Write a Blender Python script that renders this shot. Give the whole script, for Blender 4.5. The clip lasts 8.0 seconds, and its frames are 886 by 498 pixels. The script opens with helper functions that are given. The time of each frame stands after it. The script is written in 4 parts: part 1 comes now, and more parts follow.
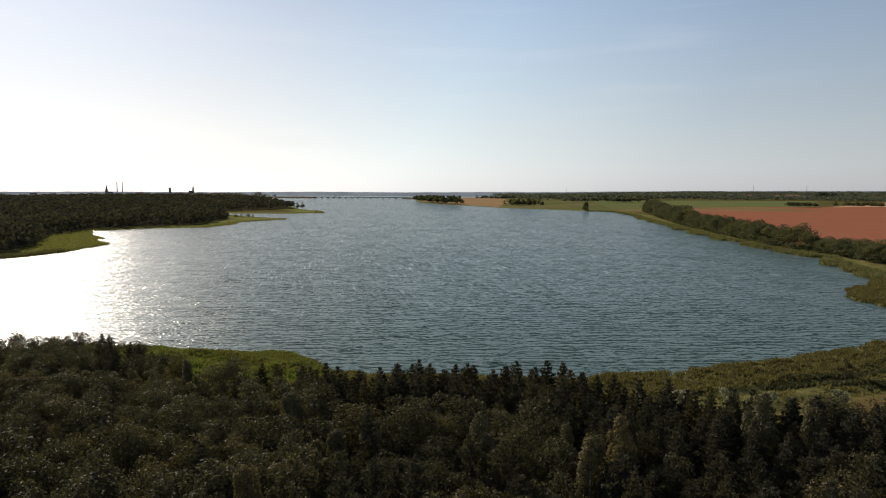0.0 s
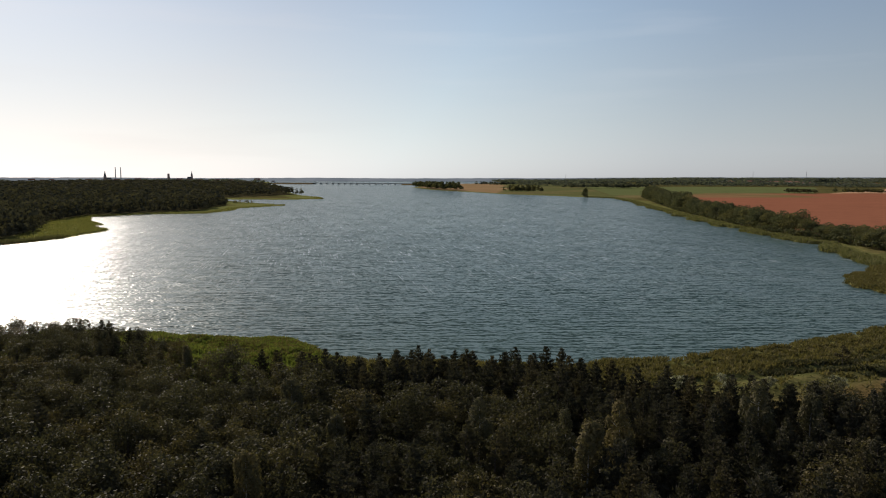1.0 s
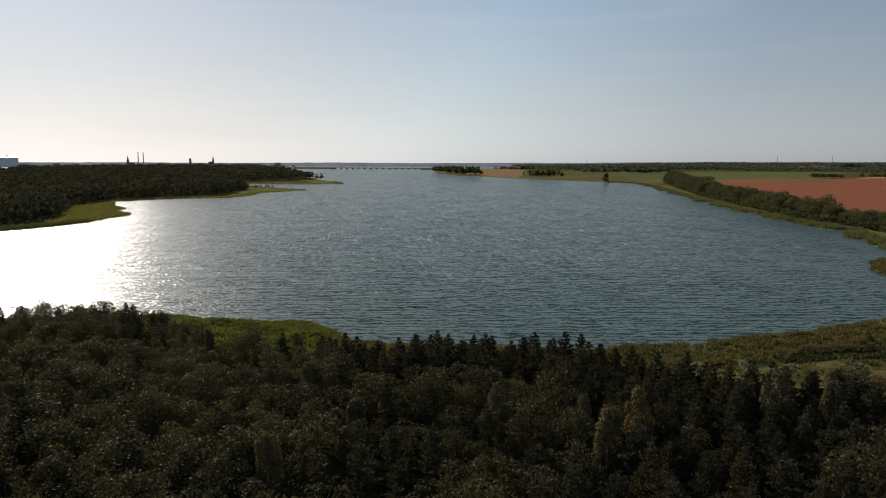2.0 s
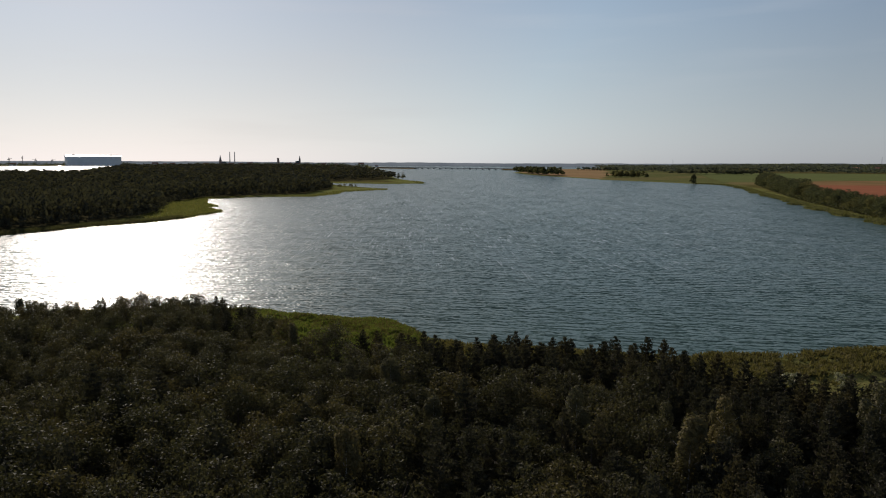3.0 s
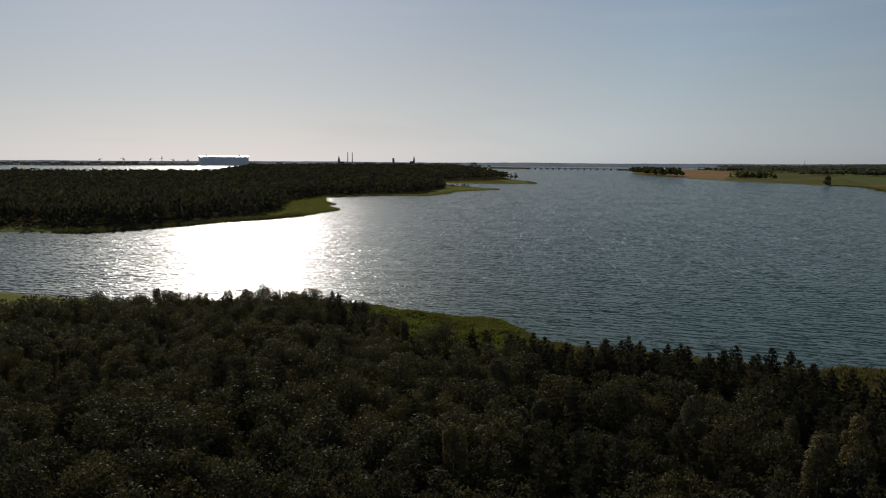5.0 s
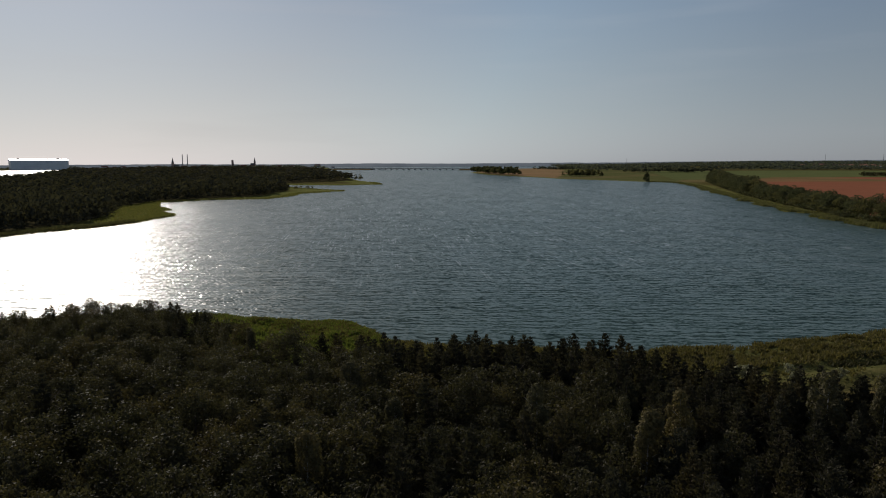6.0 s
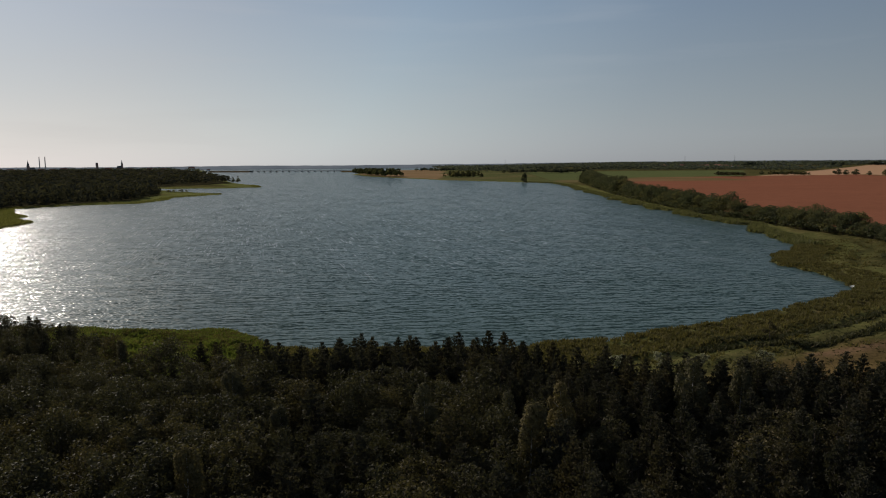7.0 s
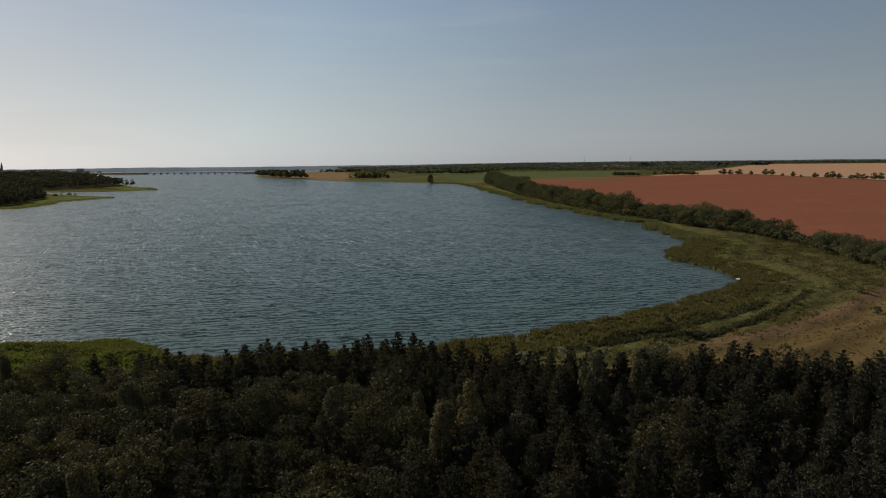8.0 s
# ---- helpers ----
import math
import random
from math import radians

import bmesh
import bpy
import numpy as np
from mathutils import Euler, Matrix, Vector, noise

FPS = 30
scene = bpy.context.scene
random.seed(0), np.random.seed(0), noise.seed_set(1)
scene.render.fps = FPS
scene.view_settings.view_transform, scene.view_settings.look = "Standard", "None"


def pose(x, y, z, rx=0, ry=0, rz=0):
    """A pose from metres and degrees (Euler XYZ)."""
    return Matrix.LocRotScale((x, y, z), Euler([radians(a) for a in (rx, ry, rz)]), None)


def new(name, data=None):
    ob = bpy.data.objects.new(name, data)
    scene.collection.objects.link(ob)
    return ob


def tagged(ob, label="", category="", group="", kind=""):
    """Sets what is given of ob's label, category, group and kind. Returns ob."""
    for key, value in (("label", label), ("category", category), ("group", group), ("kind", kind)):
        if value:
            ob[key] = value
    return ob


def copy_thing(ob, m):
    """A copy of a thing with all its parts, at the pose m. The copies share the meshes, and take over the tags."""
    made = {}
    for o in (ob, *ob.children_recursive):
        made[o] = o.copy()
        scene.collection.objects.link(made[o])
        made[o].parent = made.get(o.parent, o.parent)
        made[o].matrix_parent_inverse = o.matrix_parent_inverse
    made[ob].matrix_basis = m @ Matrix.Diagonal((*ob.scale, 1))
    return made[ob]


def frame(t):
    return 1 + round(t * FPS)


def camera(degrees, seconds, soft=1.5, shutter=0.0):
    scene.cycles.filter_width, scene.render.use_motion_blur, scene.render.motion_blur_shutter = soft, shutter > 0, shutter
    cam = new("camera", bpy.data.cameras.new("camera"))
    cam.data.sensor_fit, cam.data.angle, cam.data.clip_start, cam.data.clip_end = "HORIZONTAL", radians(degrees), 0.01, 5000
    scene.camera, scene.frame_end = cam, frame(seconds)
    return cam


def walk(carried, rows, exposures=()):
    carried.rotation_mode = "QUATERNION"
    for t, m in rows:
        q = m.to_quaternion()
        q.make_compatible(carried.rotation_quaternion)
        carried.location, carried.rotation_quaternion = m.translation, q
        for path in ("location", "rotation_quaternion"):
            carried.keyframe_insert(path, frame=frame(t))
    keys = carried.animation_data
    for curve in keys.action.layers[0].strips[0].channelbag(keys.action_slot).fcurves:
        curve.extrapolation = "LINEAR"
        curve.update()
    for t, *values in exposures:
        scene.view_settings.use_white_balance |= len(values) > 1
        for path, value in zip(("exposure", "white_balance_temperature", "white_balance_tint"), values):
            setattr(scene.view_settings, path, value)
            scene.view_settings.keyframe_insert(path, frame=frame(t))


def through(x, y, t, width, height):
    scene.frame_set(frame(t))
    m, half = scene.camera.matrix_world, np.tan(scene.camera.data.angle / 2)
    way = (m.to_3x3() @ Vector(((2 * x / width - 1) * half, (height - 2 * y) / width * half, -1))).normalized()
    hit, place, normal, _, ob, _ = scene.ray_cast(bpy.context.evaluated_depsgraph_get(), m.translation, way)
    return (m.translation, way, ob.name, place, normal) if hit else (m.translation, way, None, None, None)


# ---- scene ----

# A drone hovers 40 m over a wooded lake shore and turns where it is.
cam = camera(63.84, 8.0, soft=1.05)
EYE = 40.0
PATH = [
    (0, 0.000, -4.780, 0.070),
    (0.5, -0.035, -5.045, 0.010),
    (1, -0.069, -5.895, 0.100),
    (1.2, -0.070, -6.540, 0.100),
    (1.75, 0.560, -7.130, 0.100),
    (2.3, 3.250, -7.070, 0.100),
    (2.5, 4.762, -7.084, 0.143),
    (2.7, 6.100, -7.100, 0.210),
    (3, 7.956, -7.117, 0.288),
    (3.5, 10.938, -7.147, 0.331),
    (4, 13.600, -7.172, 0.298),
    (4.2, 14.400, -7.170, 0.270),
    (4.75, 16.800, -7.160, 0.320),
    (5, 16.950, -7.150, 0.300),
    (5.3, 15.300, -7.140, 0.200),
    (5.5, 12.750, -7.123, 0.112),
    (5.7, 9.680, -7.110, 0.000),
    (5.8, 8.000, -7.100, -0.070),
    (6, 4.603, -7.076, -0.238),
    (6.2, 2.650, -7.060, -0.250),
    (6.3, 2.100, -7.050, -0.250),
    (6.5, 0.768, -7.029, -0.261),
    (6.7, -1.300, -7.020, -0.330),
    (6.8, -2.440, -7.010, -0.360),
    (7, -4.797, -6.993, -0.431),
    (7.2, -7.200, -6.985, -0.480),
    (7.3, -8.400, -6.980, -0.500),
    (7.5, -10.934, -6.969, -0.562),
    (7.7, -12.200, -6.967, -0.565),
    (8, -12.289, -6.967, -0.564),
]
walk(cam, [(t, pose(0, 0, EYE, 90 + pitch, 0, yaw) @ pose(0, 0, 0, 0, 0, roll)) for t, yaw, pitch, roll in PATH],
     exposures=[(0.0, 0.45, 6450, 12.5), (1.0, 0.25, 6350, 12), (2.5, 0.0, 6300, 12), (4.0, -0.25, 6120, 11), (5.5, -0.46, 6120, 11), (6.5, -0.42, 6180, 11), (8.0, -0.22, 6280, 11)])

# ---- light ----
SUN_SIDE, SUN_UP = 34.6, 27.0      # degrees towards -x from +y, and above the horizon
world = bpy.data.worlds.new("sky")
scene.world = world
world.use_nodes = True
wn, wl = world.node_tree.nodes, world.node_tree.links
sky = wn.new("ShaderNodeTexSky")
sky.sky_type, sky.sun_disc = "NISHITA", False
sky.sun_elevation, sky.sun_rotation = radians(SUN_UP), radians(-SUN_SIDE)
sky.altitude, sky.air_density, sky.dust_density, sky.ozone_density = 0, 1.0, 0.15, 0.8
# summer haze: the sky's colour is washed out, most of all near the horizon
grey, veil, ray = wn.new("ShaderNodeRGBToBW"), wn.new("ShaderNodeMix"), wn.new("ShaderNodeTexCoord")
axes, span, tint = wn.new("ShaderNodeSeparateXYZ"), wn.new("ShaderNodeMapRange"), wn.new("ShaderNodeMix")
veil.data_type = tint.data_type = "RGBA"
tint.blend_type = "MULTIPLY"
wl.new(sky.outputs[0], grey.inputs[0])
wl.new(ray.outputs["Generated"], axes.inputs[0])
wl.new(axes.outputs[2], span.inputs[0])
for k, v in zip((1, 2, 3, 4), (0.0, 0.28, 0.8, 0.3)):
    span.inputs[k].default_value = v
tint.inputs[0].default_value, tint.inputs[7].default_value = 1.0, (0.98, 1.0, 1.05, 1)
wl.new(grey.outputs[0], tint.inputs[6])
wl.new(span.outputs[0], veil.inputs[0])
wl.new(sky.outputs[0], veil.inputs[6])
wl.new(tint.outputs[2], veil.inputs[7])
# a trace of high thin cloud
drawn, wisp, faint, cirrus = wn.new("ShaderNodeMapping"), wn.new("ShaderNodeTexNoise"), wn.new("ShaderNodeMapRange"), wn.new("ShaderNodeMix")
drawn.inputs["Rotation"].default_value, drawn.inputs["Scale"].default_value = (0, radians(8), 0), (1.6, 1.6, 16)
wisp.inputs["Scale"].default_value, wisp.inputs["Detail"].default_value = 1.3, 5.0
wl.new(ray.outputs["Generated"], drawn.inputs[0])
wl.new(drawn.outputs[0], wisp.inputs[0])
wl.new(wisp.outputs[0], faint.inputs[0])
for k, v in zip((1, 2, 3, 4), (0.52, 0.78, 0.0, 0.22)):
    faint.inputs[k].default_value = v
cirrus.data_type = "RGBA"
cirrus.inputs[7].default_value = (9.0, 8.8, 8.7, 1)
wl.new(faint.outputs[0], cirrus.inputs[0])
wl.new(veil.outputs[2], cirrus.inputs[6])
# the haze near the horizon is thick enough to dim what shines through it
dim, low = wn.new("ShaderNodeMapRange"), wn.new("ShaderNodeMix")
dim.interpolation_type = "SMOOTHSTEP"
for k, v in zip((1, 2, 3, 4), (-0.02, 0.24, 0.78, 1.06)):
    dim.inputs[k].default_value = v
low.data_type, low.blend_type = "RGBA", "MULTIPLY"
low.inputs[0].default_value = 1.0
wl.new(axes.outputs[2], dim.inputs[0])
# haze glows warm towards the sun and leaves the far side deeper and bluer
toward, side_glow, glow = wn.new("ShaderNodeVectorMath"), wn.new("ShaderNodeValToRGB"), wn.new("ShaderNodeMix")
toward.operation = "DOT_PRODUCT"
toward.inputs[1].default_value = (-math.sin(radians(SUN_SIDE)) * math.cos(radians(SUN_UP)), math.cos(radians(SUN_SIDE)) * math.cos(radians(SUN_UP)), math.sin(radians(SUN_UP)))
while len(side_glow.color_ramp.elements) < 4:
    side_glow.color_ramp.elements.new(0.5)
for e, (p, c) in zip(side_glow.color_ramp.elements, ((0.2, (0.82, 0.86, 0.89)), (0.55, (0.83, 0.875, 0.91)), (0.78, (0.96, 1.0, 1.0)), (0.9, (0.99, 0.935, 0.89)))):
    e.position, e.color = p, (*c, 1)
glow.data_type, glow.blend_type = "RGBA", "MULTIPLY"
glow.inputs[0].default_value = 1.0
wl.new(ray.outputs["Generated"], toward.inputs[0])
wl.new(toward.outputs["Value"], side_glow.inputs[0])
wl.new(cirrus.outputs[2], glow.inputs[6])
wl.new(side_glow.outputs[0], glow.inputs[7])
wl.new(glow.outputs[2], low.inputs[6])
wl.new(dim.outputs[0], low.inputs[7])
wl.new(low.outputs[2], wn["Background"].inputs[0])
wn["Background"].inputs[1].default_value = 0.079
sun = new("sun", bpy.data.lights.new("sun", "SUN"))
sun.data.energy, sun.data.angle, sun.data.color = 5.0, radians(0.53), (1.0, 0.9, 0.76)
sun.matrix_world = pose(0, 0, 300, 90 - SUN_UP, 0, 180 + SUN_SIDE) @ Matrix.Identity(4)

# ---- materials ----


def mat(name):
    m = bpy.data.materials.new(name)
    m.use_nodes = True
    n, l = m.node_tree.nodes, m.node_tree.links
    return m, n, l, n["Principled BSDF"]


def noise_node(n, l, coords, scale, detail=4.0, rough=0.55):
    t = n.new("ShaderNodeTexNoise")
    t.inputs["Scale"].default_value, t.inputs["Detail"].default_value, t.inputs["Roughness"].default_value = scale, detail, rough
    l.new(coords, t.inputs["Vector"])
    return t.outputs["Fac"]


def ramp_node(n, l, fac, *stops):
    r = n.new("ShaderNodeValToRGB")
    while len(r.color_ramp.elements) < len(stops):
        r.color_ramp.elements.new(0.5)
    for e, (p, c) in zip(r.color_ramp.elements, stops):
        e.position, e.color = p, (*c, 1) if len(c) == 3 else c
    l.new(fac, r.inputs[0])
    return r.outputs[0]


def mix_node(n, l, fac, a, b, mode="MIX"):
    x = n.new("ShaderNodeMix")
    x.data_type, x.blend_type = "RGBA", mode
    for sock, v in ((x.inputs[0], fac), (x.inputs[6], a), (x.inputs[7], b)):
        if isinstance(v, bpy.types.NodeSocket):
            l.new(v, sock)
        else:
            sock.default_value = v if isinstance(v, float) else (*v, 1)
    return x.outputs[2]


def math_node(n, l, op, a, b=0.0):
    x = n.new("ShaderNodeMath")
    x.operation = op
    for sock, v in zip(x.inputs, (a, b)):
        if isinstance(v, bpy.types.NodeSocket):
            l.new(v, sock)
        else:
            sock.default_value = v
    return x.outputs[0]


def bump_node(n, l, height, distance, strength=1.0):
    b = n.new("ShaderNodeBump")
    b.inputs["Distance"].default_value, b.inputs["Strength"].default_value = distance, strength
    l.new(height, b.inputs["Height"])
    return b.outputs[0]


def plain_mat(name, a, b, scale, rough=0.8, metal=0.0, bump=0.02):
    """Two tones mottled at two sizes, with a fine relief."""
    m, n, l, p = mat(name)
    at = n.new("ShaderNodeTexCoord").outputs["Object"]
    big, fine = noise_node(n, l, at, scale), noise_node(n, l, at, scale * 9)
    both = math_node(n, l, "ADD", math_node(n, l, "MULTIPLY", big, 0.6), math_node(n, l, "MULTIPLY", fine, 0.4))
    l.new(ramp_node(n, l, both, (0.35, a), (0.65, b)), p.inputs["Base Color"])
    p.inputs["Roughness"].default_value, p.inputs["Metallic"].default_value = rough, metal
    l.new(bump_node(n, l, fine, bump), p.inputs["Normal"])
    return m


def leaf_mat(name, dark, light, dry, through=0.35, gloss=0.5, shine=0.12):
    """Leaves that let some light through; each leaf and each tree has its own tone."""
    m, n, l, p = mat(name)
    geo, info = n.new("ShaderNodeNewGeometry"), n.new("ShaderNodeObjectInfo")
    col = ramp_node(n, l, geo.outputs["Random Per Island"], (0.0, dark), (0.75, light), (1.0, dry))
    tone = ramp_node(n, l, info.outputs["Random"], (0.0, (0.7, 0.72, 0.7)), (0.6, (1, 1, 1)), (1.0, (1.25, 1.12, 0.9)))
    col = mix_node(n, l, 1.0, col, tone, "MULTIPLY")
    own = n.new("ShaderNodeAttribute")      # the tone of each tree in a joined wood; nothing elsewhere
    own.attribute_name = "tone"
    col = mix_node(n, l, 1.0, col, ramp_node(n, l, own.outputs["Fac"], (0.0, (1, 1, 1)), (0.02, (0.62, 0.64, 0.66)), (1.0, (1.6, 1.5, 1.35))), "MULTIPLY")
    l.new(col, p.inputs["Base Color"])
    p.inputs["Roughness"].default_value = gloss
    p.inputs["Specular IOR Level"].default_value = shine
    tr = n.new("ShaderNodeBsdfTranslucent")
    l.new(mix_node(n, l, 1.0, col, (1.0, 1.03, 0.58), "MULTIPLY"), tr.inputs["Color"])
    mx = n.new("ShaderNodeMixShader")
    mx.inputs[0].default_value = through
    l.new(p.outputs[0], mx.inputs[1])
    l.new(tr.outputs[0], mx.inputs[2])
    l.new(mx.outputs[0], n["Material Output"].inputs["Surface"])
    return m


PINE = leaf_mat("pine needles", (0.044, 0.041, 0.031), (0.06, 0.056, 0.041), (0.077, 0.07, 0.049), 0.25, 0.9, 0.02)
BROAD = leaf_mat("broad leaves", (0.05, 0.046, 0.029), (0.074, 0.067, 0.041), (0.105, 0.091, 0.055), 0.3, 0.55, 0.025)
BIRCH = leaf_mat("birch leaves", (0.075, 0.07, 0.042), (0.105, 0.094, 0.056), (0.13, 0.112, 0.068), 0.28, 0.75, 0.02)
WOOD = leaf_mat("woodland leaves", (0.086, 0.089, 0.054), (0.108, 0.11, 0.064), (0.13, 0.126, 0.075), 0.32, 0.8, 0.0)
# distance haze painted into the leaves: paler, bluer and more see-through than WOOD
HAZE_TINTED = leaf_mat("far leaves tinted for haze", (0.075, 0.086, 0.08), (0.088, 0.098, 0.09), (0.1, 0.108, 0.095), 0.45, 0.9, 0.0)
# the spit wood's backlit look, darker and less green, put into its colour
BACKLIT_SPIT = leaf_mat("backlit spit pine needles", (0.048, 0.047, 0.037), (0.066, 0.064, 0.048), (0.082, 0.077, 0.056), 0.2, 0.9, 0.0)
SILVER = leaf_mat("silvery leaves", (0.16, 0.16, 0.11), (0.24, 0.235, 0.17), (0.34, 0.33, 0.26), 0.35, 0.7, 0.03)
REED = leaf_mat("reed blades", (0.13, 0.132, 0.042), (0.18, 0.175, 0.06), (0.25, 0.21, 0.095), 0.4, 0.7, 0.03)
GREEN_REED = leaf_mat("fresh reed blades", (0.075, 0.106, 0.03), (0.11, 0.138, 0.041), (0.155, 0.162, 0.06), 0.42, 0.7, 0.03)
OLD_REED = leaf_mat("older reed blades", (0.075, 0.073, 0.037), (0.1, 0.093, 0.048), (0.14, 0.122, 0.068), 0.4, 0.7, 0.03)
# sedge darker than the reeds, with the ditches' shade put into the colour
SEDGE = leaf_mat("shade-darkened sedge blades", (0.052, 0.053, 0.028), (0.07, 0.067, 0.036), (0.09, 0.082, 0.046), 0.25, 0.7, 0.03)
BELT_REED = leaf_mat("reed belt blades", (0.1, 0.104, 0.05), (0.138, 0.138, 0.065), (0.19, 0.172, 0.092), 0.35, 0.7, 0.03)
DRY = leaf_mat("dry grass blades", (0.075, 0.068, 0.026), (0.115, 0.098, 0.042), (0.2, 0.15, 0.075), 0.3, 0.7, 0.03)
BARK = plain_mat("pine bark", (0.04, 0.03, 0.024), (0.09, 0.062, 0.045), 3.0, 0.9)
WHITE_BARK = plain_mat("birch bark", (0.16, 0.15, 0.14), (0.6, 0.58, 0.54), 2.0, 0.8)
CONCRETE = plain_mat("concrete", (0.22, 0.21, 0.2), (0.34, 0.33, 0.31), 0.1, 0.85)
STEEL_BLUE = plain_mat("painted steel cladding", (0.72, 0.74, 0.76), (0.82, 0.83, 0.84), 0.02, 0.5)
ROOF_PALE = plain_mat("pale metal roof", (0.78, 0.79, 0.8), (0.86, 0.86, 0.86), 0.05, 0.4)
# brick greyed and lightened: haze over the far town put into its colour
BRICK_RED = plain_mat("red brick lightened for haze", (0.24, 0.17, 0.15), (0.34, 0.25, 0.22), 0.2, 0.9)
COPPER = plain_mat("weathered dark roof", (0.07, 0.08, 0.08), (0.12, 0.14, 0.13), 0.2, 0.7)
WHITE_WALL = plain_mat("white render", (0.6, 0.6, 0.58), (0.78, 0.77, 0.74), 0.2, 0.85)
TILE_RED = plain_mat("red roof tiles", (0.2, 0.08, 0.05), (0.32, 0.14, 0.09), 0.3, 0.85)
DARK_STEEL = plain_mat("dark steel", (0.05, 0.055, 0.06), (0.1, 0.105, 0.11), 0.2, 0.55, 0.3)
PALE_STEEL = plain_mat("pale painted concrete", (0.4, 0.38, 0.36), (0.5, 0.48, 0.45), 0.05, 0.7)
BOAT_PAINT = plain_mat("white boat paint", (0.7, 0.7, 0.68), (0.82, 0.82, 0.8), 1.0, 0.35)
PLANK = plain_mat("grey boat planks", (0.2, 0.17, 0.13), (0.32, 0.28, 0.22), 2.0, 0.8)


# waves by size: turn in degrees, crests to the metre across and along the wind, tilt along and across it
CHOP = (1.0, 0.98)
LEE = 0.11      # the steeper faces of the waves look down the wind
TRAINS = ((-2, 3.3, 0.4), (4, 2.2, 0.32), (-6, 6.0, 0.12))      # turn, metres from crest to crest, tilt
WAVES = ((0, 0.26, 0.1, 0.2, 0.12), (-3, 0.7, 1.0, 0.5, 0.36), (3, 0.15, 0.26, 0.2, 0.12), (-2, 0.06, 0.12, 0.2, 0.1), (4, 0.016, 0.03, 0.06, 0.03))


def water_mat():
    m, n, l, p = mat("lake water")
    at = n.new("ShaderNodeTexCoord").outputs["Object"]

    def stretched(turn, sx, sy):
        spin, mp = n.new("ShaderNodeMapping"), n.new("ShaderNodeMapping")
        spin.inputs["Rotation"].default_value = (0, 0, radians(turn))
        mp.inputs["Scale"].default_value = (sx, sy, 1)
        l.new(at, spin.inputs["Vector"])
        l.new(spin.outputs[0], mp.inputs["Vector"])
        return mp.outputs[0]
    gust = noise_node(n, l, stretched(-12, 0.05, 0.012), 1.0, 4.0, 0.6)
    streak = noise_node(n, l, stretched(-10, 0.8, 0.035), 1.0, 2.0, 0.6)
    beads = noise_node(n, l, stretched(-12, 0.25, 0.11), 1.0, 2.0, 0.6)
    short = noise_node(n, l, stretched(-3, 0.3, 0.5), 1.0, 1.0, 0.5)
    ruffle = math_node(n, l, "ADD", math_node(n, l, "MULTIPLY", ramp_node(n, l, gust, (0.35, (0, 0, 0)), (0.65, (1, 1, 1))), 0.35), 0.72)

    def slopes(turn, sx, sy, along_wind, across, detail):
        """The tilt of one size of waves, as a vector round nothing."""
        t, less, times = n.new("ShaderNodeTexNoise"), n.new("ShaderNodeVectorMath"), n.new("ShaderNodeVectorMath")
        t.inputs["Scale"].default_value, t.inputs["Detail"].default_value = 1.0, detail
        l.new(stretched(turn, sx, sy), t.inputs["Vector"])
        less.operation, times.operation = "SUBTRACT", "MULTIPLY"
        less.inputs[1].default_value, times.inputs[1].default_value = (0.5, 0.5, 0.5), (across, along_wind, 0)
        l.new(t.outputs["Color"], less.inputs[0])
        l.new(less.outputs[0], times.inputs[0])
        return times.outputs[0]

    def vector(op, a, b):
        x = n.new("ShaderNodeVectorMath")
        x.operation = op
        for sock, v in zip(x.inputs, (a, b)):
            if isinstance(v, bpy.types.NodeSocket):
                l.new(v, sock)
            else:
                sock.default_value = v
        return x.outputs[0]
    tilt = slopes(-8, 1.3, 2.0, CHOP[0], CHOP[1], 1.0)
    for turn, sx, sy, w, u in WAVES:
        tilt = vector("ADD", tilt, slopes(turn, sx, sy, w, u, 1.0))
    for turn, length, w in TRAINS:
        t, both = n.new("ShaderNodeTexWave"), n.new("ShaderNodeCombineXYZ")
        t.bands_direction = "Y"
        t.inputs["Scale"].default_value = 0.314 / length
        t.inputs["Distortion"].default_value, t.inputs["Detail"].default_value = 6.5, 2.0
        t.inputs["Detail Scale"].default_value = 2.4
        l.new(stretched(turn, 1, 1), t.inputs["Vector"])
        l.new(math_node(n, l, "MULTIPLY", math_node(n, l, "SUBTRACT", t.outputs["Fac"], 0.5), w), both.inputs["Y"])
        tilt = vector("ADD", tilt, both.outputs[0])
    # slopes are folded over towards the lee, so that backs are shallow and faces steep
    sides, folded = n.new("ShaderNodeSeparateXYZ"), n.new("ShaderNodeCombineXYZ")
    l.new(tilt, sides.inputs[0])
    l.new(math_node(n, l, "ADD", sides.outputs[0], 0.03), folded.inputs[0])
    face = n.new("ShaderNodeMath")
    face.operation = "SMOOTH_MIN"
    l.new(math_node(n, l, "SUBTRACT", sides.outputs[1], LEE), face.inputs[0])
    face.inputs[1].default_value, face.inputs[2].default_value = 0.0, 0.08
    l.new(face.outputs[0], folded.inputs[1])
    tilt = folded.outputs[0]
    spread = n.new("ShaderNodeVectorMath")
    spread.operation = "SCALE"
    l.new(tilt, spread.inputs[0])
    l.new(ruffle, spread.inputs["Scale"])
    normal = vector("NORMALIZE", vector("ADD", spread.outputs[0], (0, 0, 1)), (0, 0, 0))
    l.new(normal, p.inputs["Normal"])
    col = ramp_node(n, l, gust, (0.3, (0.044, 0.074, 0.06)), (0.7, (0.057, 0.092, 0.075)))
    patch = noise_node(n, l, stretched(-12, 0.05, 0.02), 1.0, 3.0)
